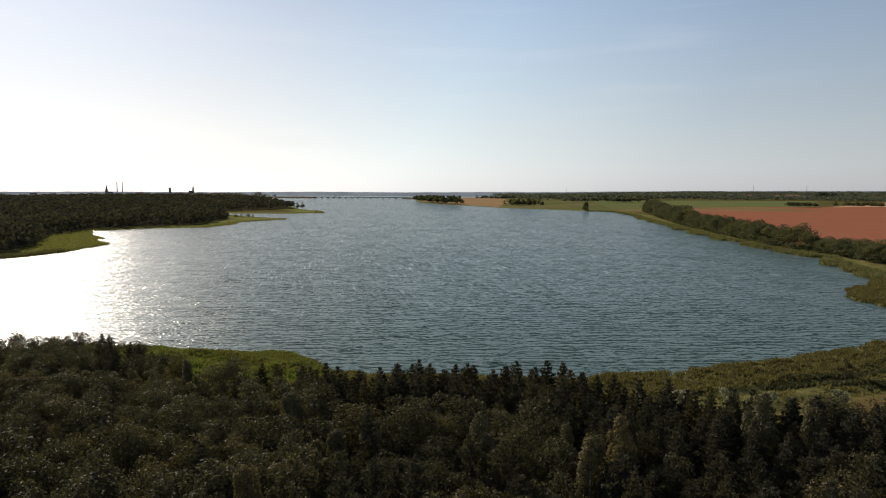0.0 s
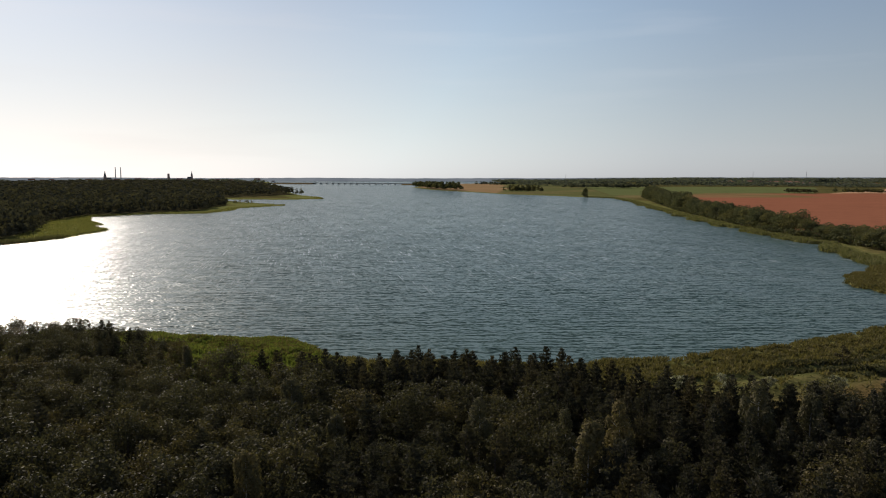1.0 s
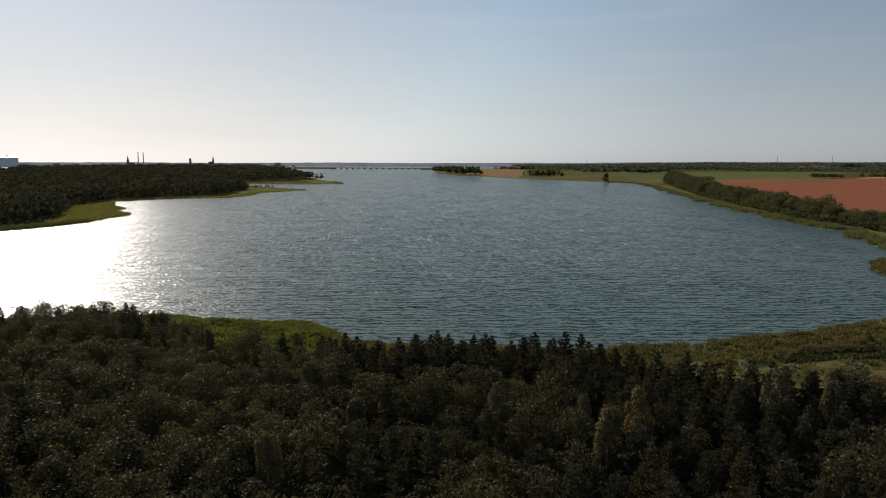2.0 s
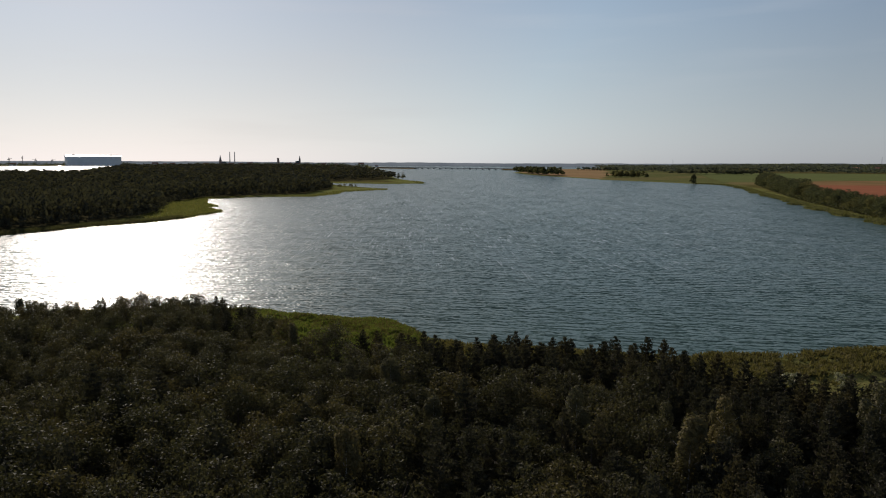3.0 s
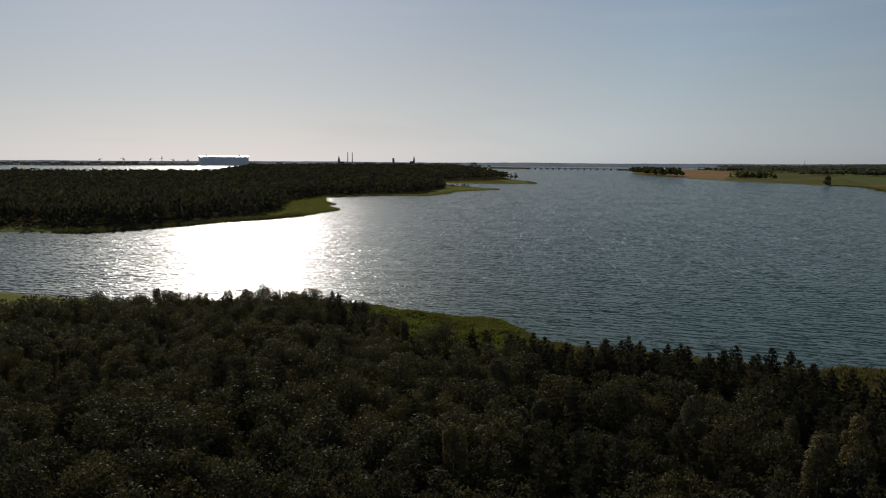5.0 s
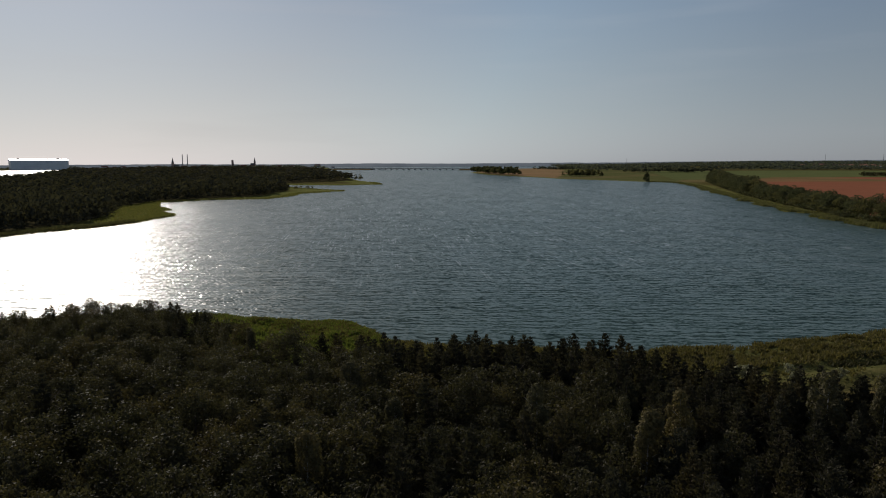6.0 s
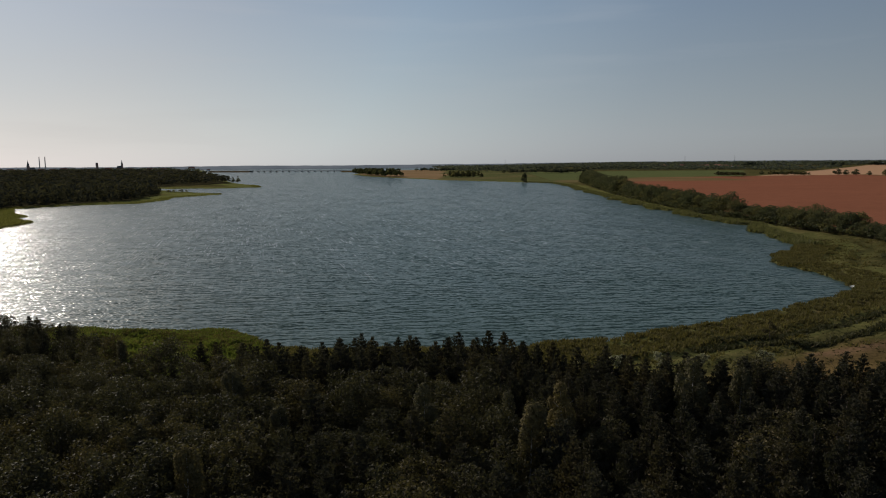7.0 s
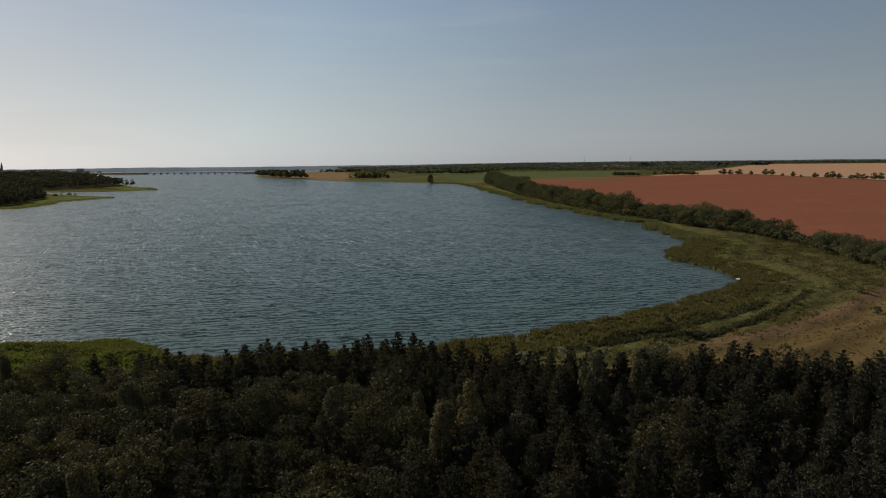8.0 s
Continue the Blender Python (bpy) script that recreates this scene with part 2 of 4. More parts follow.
    foam = math_node(n, l, "MULTIPLY", ramp_node(n, l, streak, (0.54, (0, 0, 0)), (0.62, (1, 1, 1))), ramp_node(n, l, patch, (0.36, (0, 0, 0)), (0.56, (1, 1, 1))))
    foam = math_node(n, l, "MULTIPLY", foam, ramp_node(n, l, beads, (0.46, (0, 0, 0)), (0.6, (1, 1, 1))))
    drift = noise_node(n, l, stretched(-14, 0.16, 0.014), 1.0, 3.0, 0.6)
    lines = math_node(n, l, "MULTIPLY", ramp_node(n, l, drift, (0.52, (0, 0, 0)), (0.6, (1, 1, 1))), ramp_node(n, l, short, (0.45, (0, 0, 0)), (0.62, (1, 1, 1))))
    foam = math_node(n, l, "MAXIMUM", foam, math_node(n, l, "MULTIPLY", lines, 0.18))
    out = n.new("ShaderNodeSeparateXYZ")        # the lee under the near wood is free of streaks
    l.new(at, out.inputs[0])
    lee = n.new("ShaderNodeMapRange")
    lee.inputs[1].default_value, lee.inputs[2].default_value, lee.inputs[3].default_value = 190.0, 340.0, 0.12
    l.new(out.outputs[1], lee.inputs[0])
    foam = math_node(n, l, "MULTIPLY", foam, lee.outputs[0])
    l.new(mix_node(n, l, foam, col, (0.46, 0.485, 0.48)), p.inputs["Base Color"])
    p.inputs["Roughness"].default_value, p.inputs["IOR"].default_value = 0.1, 1.333
    # the finest ripples, too small to tell apart, as a second, duller gloss
    fine = n.new("ShaderNodeBsdfPrincipled")
    l.new(col, fine.inputs["Base Color"])
    fine.inputs["IOR"].default_value = 1.333
    p.inputs["Specular IOR Level"].default_value = fine.inputs["Specular IOR Level"].default_value = 0.33
    l.new(math_node(n, l, "ADD", math_node(n, l, "MULTIPLY", gust, 0.1), 0.34), fine.inputs["Roughness"])
    l.new(normal, fine.inputs["Normal"])
    mx = n.new("ShaderNodeMixShader")
    mx.inputs[0].default_value = 0.46
    l.new(p.outputs[0], mx.inputs[1])
    l.new(fine.outputs[0], mx.inputs[2])
    l.new(mx.outputs[0], n["Material Output"].inputs["Surface"])
    return m


WATER = water_mat()


def ground_mat():
    """Soil, grass and reed by the plan's cover masks, each mottled at two sizes."""
    m, n, l, p = mat("ground cover")
    at = n.new("ShaderNodeTexCoord").outputs["Object"]
    one, two = n.new("ShaderNodeAttribute"), n.new("ShaderNodeAttribute")
    one.attribute_name, two.attribute_name = "cover", "wear"
    s1, s2 = n.new("ShaderNodeSeparateColor"), n.new("ShaderNodeSeparateColor")
    l.new(one.outputs["Color"], s1.inputs[0])
    l.new(two.outputs["Color"], s2.inputs[0])
    spin, lane = n.new("ShaderNodeMapping"), n.new("ShaderNodeMapping")     # rank growth lies in lanes along the shore
    spin.inputs["Rotation"].default_value, lane.inputs["Scale"].default_value = (0, 0, radians(-25)), (0.06, 0.34, 1)
    l.new(at, spin.inputs["Vector"])
    l.new(spin.outputs[0], lane.inputs["Vector"])
    fine, mid, wide = noise_node(n, l, at, 1.3), noise_node(n, l, lane.outputs[0], 1.0, 3.0), noise_node(n, l, at, 0.012)
    blend = math_node(n, l, "ADD", math_node(n, l, "MULTIPLY", fine, 0.35), math_node(n, l, "ADD", math_node(n, l, "MULTIPLY", mid, 0.4), math_node(n, l, "MULTIPLY", wide, 0.25)))
    meadow = ramp_node(n, l, blend, (0.38, (0.04, 0.041, 0.015)), (0.5, (0.078, 0.07, 0.026)), (0.64, (0.14, 0.105, 0.046)))
    reed = ramp_node(n, l, blend, (0.36, (0.085, 0.094, 0.029)), (0.64, (0.165, 0.162, 0.055)))
    red = ramp_node(n, l, blend, (0.35, (0.18, 0.072, 0.042)), (0.65, (0.25, 0.1, 0.058)))
    pale = ramp_node(n, l, blend, (0.35, (0.36, 0.21, 0.12)), (0.65, (0.44, 0.27, 0.165)))
    green = ramp_node(n, l, blend, (0.35, (0.075, 0.09, 0.036)), (0.65, (0.12, 0.13, 0.05)))
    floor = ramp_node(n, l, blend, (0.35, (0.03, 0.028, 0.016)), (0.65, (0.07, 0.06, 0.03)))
    track = ramp_node(n, l, blend, (0.35, (0.12, 0.074, 0.042)), (0.65, (0.18, 0.112, 0.064)))
    col = mix_node(n, l, s1.outputs[2], meadow, reed)
    dry = ramp_node(n, l, blend, (0.35, (0.095, 0.066, 0.026)), (0.65, (0.155, 0.105, 0.046)))
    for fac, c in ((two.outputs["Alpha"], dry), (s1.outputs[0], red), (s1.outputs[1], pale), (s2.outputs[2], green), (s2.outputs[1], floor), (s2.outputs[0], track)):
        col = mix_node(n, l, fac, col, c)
    l.new(col, p.inputs["Base Color"])
    p.inputs["Roughness"].default_value = 0.95
    p.inputs["Specular IOR Level"].default_value = 0.0
    l.new(bump_node(n, l, fine, 0.25), p.inputs["Normal"])
    return m


GROUND = ground_mat()

# ---- the lie of the land ----
# Shores in metres, in plan: the near and eastern shore, and the wooded western spit.
EAST = [(-5200, -300), (-700, 120), (-220, 159), (-130, 162), (-88, 178), (-70, 174), (-54, 170), (-40, 170), (-31, 163), (-26, 153), (-10, 149),
        (26, 146), (49, 152), (76, 163), (97, 173), (121, 188), (143, 202), (149, 217), (152, 238), (150, 255), (152, 267), (163, 283),
        (180, 298), (191, 314), (200, 350), (204, 366), (204, 383), (215, 404), (221, 425), (217, 448), (216, 474), (217, 504), (223, 537), (218, 557), (224, 597)]
EAST2 = [(229, 650), (237, 706), (246, 775), (262, 915), (292, 1115), (304, 1285), (270, 1330), (246, 1370), (195, 1460), (130, 1555), (65, 1740), (25, 1850),
         (-35, 2020), (-100, 2350), (-85, 2700), (-100, 2990), (-60, 3300), (120, 3520), (380, 4100), (330, 4900), (440, 6800), (6000, 6800), (6000, -6000), (-5200, -6000)]
WEST = [(-5400, 700), (-800, 250), (-420, 285), (-310, 301), (-290, 304), (-282, 316), (-275, 340), (-268, 365), (-263, 385), (-246, 416), (-238, 455),
        (-243, 516), (-271, 550), (-272, 572), (-295, 599), (-334, 678), (-299, 727), (-247, 746), (-240, 790), (-238, 819), (-246, 870), (-209, 940),
        (-209, 954), (-262, 1000), (-310, 1060), (-390, 1180), (-269, 1172), (-198, 1202), (-232, 1325), (-285, 1430), (-400, 1830), (-610, 2530), (-850, 3180)]
WEST2 = [(-780, 3330), (-730, 3375), (-900, 3700), (-1000, 4150), (-1150, 4500), (-1760, 6800), (-6000, 6800), (-6000, 3000), (-3000, 2950), (-2450, 3440), (-2250, 3640),
         (-1720, 2720), (-1260, 1900), (-1010, 1500), (-1180, 1330), (-1600, 1250), (-5400, 1900)]
PINEWOOD = [(-900, 290), (-330, 320), (-292, 333), (-282, 388), (-272, 440), (-280, 478), (-334, 597), (-344, 690), (-312, 738), (-272, 800), (-290, 940),
            (-325, 1055), (-410, 1222), (-300, 1440), (-420, 1850), (-640, 2540), (-900, 3200), (-1100, 3650), (-2230, 3600), (-1740, 2750),
            (-1290, 1930), (-1040, 1500), (-1200, 1290), (-1700, 1200)]
HEDGE = [(440, 1480), (362, 1254), (307, 978), (273, 802), (257, 670), (245, 575), (238, 503), (238, 465), (241, 435), (241, 396), (243, 362), (242, 328), (238, 298), (224, 254), (217, 232), (205, 203), (190, 175)]


def to_line(x, y, line, closed=True):
    """Distance to a line, and whether inside it."""
    pts = np.array(line, float)
    ends = np.roll(pts, -1, axis=0) if closed else pts[1:]
    best, odd = np.full(x.shape, 1e9), np.zeros(x.shape, bool)
    for (ax, ay), (bx, by) in zip(pts, ends):
        dx, dy = bx - ax, by - ay
        k = np.clip(((x - ax) * dx + (y - ay) * dy) / (dx * dx + dy * dy), 0, 1)
        best = np.minimum(best, np.hypot(x - ax - k * dx, y - ay - k * dy))
        if ay != by:
            odd ^= ((ay > y) != (by > y)) & (x < (bx - ax) * (y - ay) / (by - ay) + ax)
    return best, odd


def ripple(x, y, size, seed=0):
    """A smooth, aperiodic-looking wobble between about -1 and 1 from a few turned sines."""
    x, y = np.asarray(x, float), np.asarray(y, float)
    out = np.zeros_like(x)
    for k in range(6):
        a, s = 1.7 * k + 0.9 * seed + 0.4, 2 * math.pi / size * (0.6 + 0.31 * k)
        out += np.sin((x * math.cos(a) + y * math.sin(a)) * s + 2.1 * k + 5.3 * seed) / (1 + 0.45 * k)
    return out / 2.6


def smooth(e0, e1, v):
    k = np.clip((v - e0) / (e1 - e0), 0, 1)
    return k * k * (3 - 2 * k)


def shore(x, y):
    """Metres inland from the water's edge (negative: out on the lake)."""
    de, ie = to_line(x, y, EAST + EAST2)
    dw, iw = to_line(x, y, WEST + WEST2)
    d = np.where(ie, de, np.where(iw, dw, -np.minimum(de, dw)))
    far = np.hypot(x, y)
    d = d + 8.0 * ripple(x, y, 32, 11) * smooth(180, 215, x) * smooth(330, 380, y) * smooth(1300, 1000, y)
    return d + 1.3 * ripple(x, y, 17) + 0.7 * ripple(x, y, 6, 1) + np.clip(far / 900, 0, 3) * 2 * ripple(x, y, 60, 2)


def field_edges(x, y):
    """How far inside the red field, the pale field and the green field."""
    hx = np.interp(y, [p[1] for p in HEDGE[::-1]], [p[0] for p in HEDGE[::-1]])
    far = np.interp(x, [200, 440, 580, 850, 1100, 6000], [1400, 1430, 1580, 1560, 1580, 1580])
    lane = np.interp(y, [0, 600, 1044, 1218, 1600, 1850], [760, 840, 980, 1033, 1120, 1010])
    red = np.minimum(np.minimum(x - hx - 10, far - y), np.minimum(lane - 8 - x, y - 150))
    pale = np.minimum(np.minimum(np.where(y > far, x - 861 - 0.9 * (y - 1580), x - lane - 5), 0.97 * x + 1250 - y), y - 200)
    pale = np.minimum(pale, 4100 - np.hypot(x, y))
    green = np.minimum(np.minimum(y - far - 6, np.minimum(x - 0.15 * y - 120, 0.525 * y - x)), 2450 - np.hypot(x, y) + 0.1 * x)
    return red, pale, green


def height(x, y, d=None):
    d = shore(x, y) if d is None else d
    r = np.hypot(x, y)
    z = -1.4 + 2.1 * smooth(-1.6, 1.6, d) + 0.6 * smooth(15, 90, d) * (x > -200)
    z += 0.22 * ripple(x, y, 9, 3) * smooth(1, 6, d) * (r < 900)
    z += 0.32 * np.sin(0.55 * d + 3 * ripple(x, y, 70, 12)) * smooth(5, 12, d) * smooth(75, 50, d) * (r < 500)
    z += 1.3 * np.maximum(0, 0.25 + ripple(x, y, 19, 14)) * smooth(1.5, 5, d) * smooth(-112, -104, x) * smooth(-22, -28, x) * smooth(112, 122, y) * (y < 200)
    inland = smooth(150, 1200, d)
    z += inland * np.where(x > 0, 3.0 + 11 * smooth(2300, 4600, r) * smooth(250, 900, x), 2.0)
    return z


def mesh_of(name, verts, faces, material, smooth_faces=False):
    me = bpy.data.meshes.new(name)
    me.from_pydata(verts.tolist() if isinstance(verts, np.ndarray) else verts, [], faces.tolist() if isinstance(faces, np.ndarray) else faces)
    me.materials.append(material)
    if smooth_faces:
        me.polygons.foreach_set("use_smooth", np.ones(len(me.polygons), bool))
    me.update()
    return me


def sheet(radii, angles):
    """A round sheet of quads: corner places and faces."""
    rr, aa = np.meshgrid(radii, angles, indexing="ij")
    x, y = -rr * np.sin(aa), rr * np.cos(aa)
    n, k = len(radii), len(angles)
    i, j = np.meshgrid(np.arange(n - 1), np.arange(k), indexing="ij")
    j2 = (j + 1) % k
    f = np.stack([i * k + j, (i + 1) * k + j, (i + 1) * k + j2, i * k + j2], -1).reshape(-1, 4)
    return x.ravel(), y.ravel(), f.tolist() + [list(range(k))]


DITCHES = ([(64, 139), (78, 141), (93, 141), (111, 151), (134, 166), (150, 180)], [(70, 145), (88, 148), (109, 157), (128, 170)])


def build_ground():
    radii = np.concatenate([[1.5, 6, 12], np.arange(20, 130, 4), np.geomspace(130, 5200, 226)])
    angles = np.radians(np.concatenate([np.arange(-54, 56, 0.23), np.arange(56, 306, 5)]))
    x, y, f = sheet(radii, angles)
    d = shore(x, y)
    z = height(x, y, d)
    me = mesh_of("ground", np.stack([x, y, z], -1), f, GROUND, True)
    red, pale, green = field_edges(x, y)
    r = np.hypot(x, y)
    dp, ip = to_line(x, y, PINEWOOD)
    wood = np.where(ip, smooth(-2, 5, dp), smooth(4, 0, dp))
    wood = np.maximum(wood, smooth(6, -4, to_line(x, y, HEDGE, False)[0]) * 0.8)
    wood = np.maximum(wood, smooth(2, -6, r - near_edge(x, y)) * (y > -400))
    # no trench is cut; the ditches' dark crease is painted into the ground
    for line in DITCHES:
        wood = np.maximum(wood, 0.4 * smooth(1.8, 0.4, to_line(x, y, line, False)[0]))
    reed = smooth(34, 16, d + 5 * ripple(x, y, 40, 6)) * smooth(-1, 1, d)
    reed = reed * np.where(x > 0, 0.45 + 0.35 * smooth(300, 700, r), 1.0)
    reed = np.maximum(reed, (x < 0) * (r < 1500) * smooth(60, 40, d))
    t = np.zeros_like(x)
    for off in (-0.0, 26.0):
        line = [(86, 132), (102, 137), (115, 142), (128, 149), (143, 157), (165, 171), (196, 190)]
        dist = to_line(x + off * 0.35, y - off, line, False)[0]
        t = np.maximum(t, smooth(2.2 if off else 3.4, 0.6, dist + 0.8 * ripple(x, y, 12, 7)) * (0.5 if off else 1.0))
    stubble = smooth(12, 30, d) * smooth(1250, 1330, y) * (green < 0) * (x > -200) * (x < 700)
    bearing = np.degrees(np.arctan2(x, y)) + 0.6 * ripple(x, y, 400, 15)
    ripe = smooth(5.2, 4.9, bearing) + smooth(13.2, 13.5, bearing) * smooth(16.5, 16.2, bearing) * 0.5
    ripe = stubble * (ripe + 0.35 * smooth(0.1, 0.3, ripple(x, y, 260, 16)))
    col = np.stack([smooth(0, 4, red), np.maximum(smooth(0, 6, pale), np.clip(0.45 * ripe, 0, 0.5)), reed, np.ones_like(x)], -1)
    edge = np.interp(x, [20, 60, 93, 115, 143, 165, 220], [110, 122, 138, 146, 162, 176, 215])
    dry = smooth(2, -8, y - edge + 5 * ripple(x, y, 30, 9)) * (y > 0) * (x > 0) * (r < 400)
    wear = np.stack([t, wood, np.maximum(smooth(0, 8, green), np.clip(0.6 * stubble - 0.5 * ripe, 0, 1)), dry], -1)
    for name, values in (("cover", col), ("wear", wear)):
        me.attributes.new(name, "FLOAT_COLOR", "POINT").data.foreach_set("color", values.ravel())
    tagged(new("ground", me), "flat farmland with meadow, reed shore and fields", "ground", kind="structure")
    x, y, f = sheet(np.concatenate([[1], np.geomspace(60, 5100, 42)]), np.radians(np.arange(0, 360, 3)))
    tagged(new("water", mesh_of("water", np.stack([x, y, 0 * x], -1), f, WATER)), "wind-ruffled blue-green lake water with sun glitter", "lake", kind="structure")


def near_edge(x, y):
    """How far from the drone's foot the near wood reaches, by direction."""
    a = np.degrees(np.arctan2(-x, y))
    return np.interp(a, [-60, -44, -30, -27, -13, -10, 8, 11, 19.5, 22.5, 25, 34, 46, 60], [118, 118, 113, 107, 106, 118, 120, 124, 126, 152, 172, 177, 186, 186])


def build_backdrop():
    """Low hills on the horizon, past everything else; their haze is a painted glow."""
    m, n, l, p = mat("painted haze glow")
    at = n.new("ShaderNodeTexCoord").outputs["Object"]
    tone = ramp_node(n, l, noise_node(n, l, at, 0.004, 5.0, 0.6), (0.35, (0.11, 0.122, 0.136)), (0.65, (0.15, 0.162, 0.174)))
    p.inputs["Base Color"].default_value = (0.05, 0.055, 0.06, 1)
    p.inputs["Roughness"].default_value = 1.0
    # the pale blue-grey of the haze is emitted by the hills themselves
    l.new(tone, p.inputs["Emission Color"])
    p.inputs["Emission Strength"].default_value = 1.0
    a = np.radians(np.arange(-75, 75.01, 0.06))
    x, y = -4940 * np.sin(a), 4940 * np.cos(a)
    deg = np.degrees(a)
    top = 21.5 + 2.2 * ripple(x, y, 900, 4) + 1.3 * ripple(x, y, 170, 5) + 0.6 * ripple(x, y, 50, 6)
    top += np.interp(deg, [-50, -35, -22, -12, -5, 0, 30, 50], [12, 12, 11, 5, 2, 0, 2, 3])
    k = len(a)
    v = np.concatenate([np.stack([x, y, 0 * x - 3], -1), np.stack([x, y, top], -1)])
    i = np.arange(k - 1)
    f = np.stack([i, i + 1, i + 1 + k, i + k], -1)
    tagged(new("backdrop", mesh_of("backdrop", v, f, m)), "wooded hills on the horizon, blue-grey haze painted as a glow", "hills", kind="structure")


build_ground()
build_backdrop()

# ---- trees ----


def cards(centre, along, across):
    """Leaf-shaped quads: corners and faces, one island each."""
    tip, side = along, across
    v = np.stack([centre - tip, centre - 0.15 * tip + side, centre + tip, centre - 0.15 * tip - side], 1).reshape(-1, 3)
    return v, np.arange(len(v)).reshape(-1, 4)


def slivers(centre, along, across):
    """Pointed leaves of one triangle each, one island each."""
    v = np.stack([centre - 0.8 * along + across, centre + along, centre - 0.8 * along - across], 1).reshape(-1, 3)
    return v, np.arange(len(v)).reshape(-1, 3)


def turned(rng, n, out=None, lean=1.5):
    """Random pairs of directions at right angles, the leaf's face leaning outwards."""
    a = rng.normal(size=(n, 3))
    if out is not None:
        a = a / np.linalg.norm(a, axis=1, keepdims=True) + lean * out
    a /= np.linalg.norm(a, axis=1, keepdims=True)
    b = np.cross(a, rng.normal(size=(n, 3)))
    b /= np.linalg.norm(b, axis=1, keepdims=True)
    return b, np.cross(a, b)


def broad_crown(rng, n, tall, wide, base, leaf, lobes=13, droop=0.0, lean=1.2, blade=cards):
    """A crown of leaf-covered lobes with gaps between them."""
    k = rng.normal(size=(lobes, 3))
    k /= np.linalg.norm(k, axis=1, keepdims=True)
    k *= rng.uniform(0.35, 0.8, (lobes, 1))
    k[0] = (0, 0, 0.72)
    mid = np.array([0, 0, (tall + base) / 2])
    half = np.array([wide / 2, wide / 2, (tall - base) / 2])
    size = rng.uniform(0.24, 0.42, lobes)
    w = rng.choice(lobes, n, p=size ** 2 / (size ** 2).sum())
    out = rng.normal(size=(n, 3))
    out /= np.linalg.norm(out, axis=1, keepdims=True)
    out[:, 2] = np.where(out[:, 2] < -0.3, -out[:, 2], out[:, 2])
    c = k[w] + out * (size[w] * rng.uniform(0.72, 1.08, n))[:, None]
    c = mid + c * half
    if droop:
        low = rng.random(n) < 0.5
        c[:, 2] -= np.where(low, rng.random(n) * droop, 0)
    c[:, 2] = np.minimum(np.maximum(c[:, 2], base * 0.6), tall + 0.4)
    a, b = turned(rng, n, out, lean)
    s = (leaf * rng.uniform(0.6, 1.3, n))[:, None]
    return blade(c, a * s, b * s * 0.6)


def pine_crown(rng, n, tall, wide, base, leaf):
    """Whorls of upswept needle tufts on a cone with an uneven outline and a spiky top."""
    tiers = int((tall - base) / 0.62)
    arms = []
    for i in range(tiers):
        f = i / (tiers - 1)
        reach = wide / 2 * min(1.0, 0.6 + 1.4 * f) * (1 - f) ** 0.72 + 0.28
        for a in rng.uniform(0, 6.283) + np.arange(5) * 1.257 + rng.normal(0, 0.3, 5):
            arms.append((base + (tall - base) * f, a, reach * rng.uniform(0.6, 1.25)))
    arms = np.array(arms)
    w = rng.choice(len(arms), n, p=(arms[:, 2] + 0.7) / (arms[:, 2] + 0.7).sum())
    k = rng.random(n) ** 0.62
    z0, a, reach = arms[w].T
    a = a + rng.normal(0, 0.16, n)
    out = np.stack([np.cos(a), np.sin(a), np.zeros(n)], -1)
    c = out * (k * reach)[:, None]
    c[:, 2] = z0 + k * reach * 0.3 + rng.normal(0, 0.13, n)
    c[:, :2] += rng.normal(0, 0.1, (n, 2))
    up = out * 0.6 + np.array([0, 0, 0.6]) + rng.normal(0, 0.45, (n, 3))
    up /= np.linalg.norm(up, axis=1, keepdims=True)
    b = np.cross(up, rng.normal(size=(n, 3)))
    b /= np.linalg.norm(b, axis=1, keepdims=True)
    s = (leaf * rng.uniform(0.6, 1.3, n) * np.clip(0.5 + 0.4 * reach, 0.5, 1.0))[:, None]
    return slivers(c, up * s, b * s * 0.5)


def tube(path, widths, sides=6):
    """Rings along a path, closed at its end."""
    v, f = [], []
    for (x, y, z), w in zip(path, widths):
        for k in range(sides):
            a = 2 * math.pi * k / sides
            v.append((x + w * math.cos(a), y + w * math.sin(a), z))
    for i in range(len(path) - 1):
        for k in range(sides):
            f.append((i * sides + k, i * sides + (k + 1) % sides, (i + 1) * sides + (k + 1) % sides, (i + 1) * sides + k))
    f.append(tuple(range((len(path) - 1) * sides, len(path) * sides)))
    return v, f


def trunk_mesh(rng, name, tall, girth, base, wide, material, limbs=7):
    bend = rng.normal(0, 0.25, 2)
    path = [(bend[0] * math.sin(2 * k), bend[1] * math.sin(2.4 * k), tall * 0.94 * k - 0.4 * (k == 0)) for k in (0, 0.08, 0.3, 0.55, 0.8, 1)]
    v, f = tube(path, [girth * w for w in (1.35, 1.0, 0.85, 0.65, 0.38, 0.12)], 7)
    for i in range(limbs):
        a, z = rng.uniform(0, 6.283), base + (tall - base) * rng.uniform(0.05, 0.7)
        reach = wide * rng.uniform(0.25, 0.42)
        limb = [(math.cos(a) * reach * k, math.sin(a) * reach * k, z + reach * 0.7 * k ** 1.4) for k in (0.0, 0.5, 1.0)]
        lv, lf = tube(limb, [girth * w for w in (0.4, 0.26, 0.08)], 4)
        f += [tuple(q + len(v) for q in face) for face in lf]
        v += lv
    return mesh_of(name, v, f, material, True)


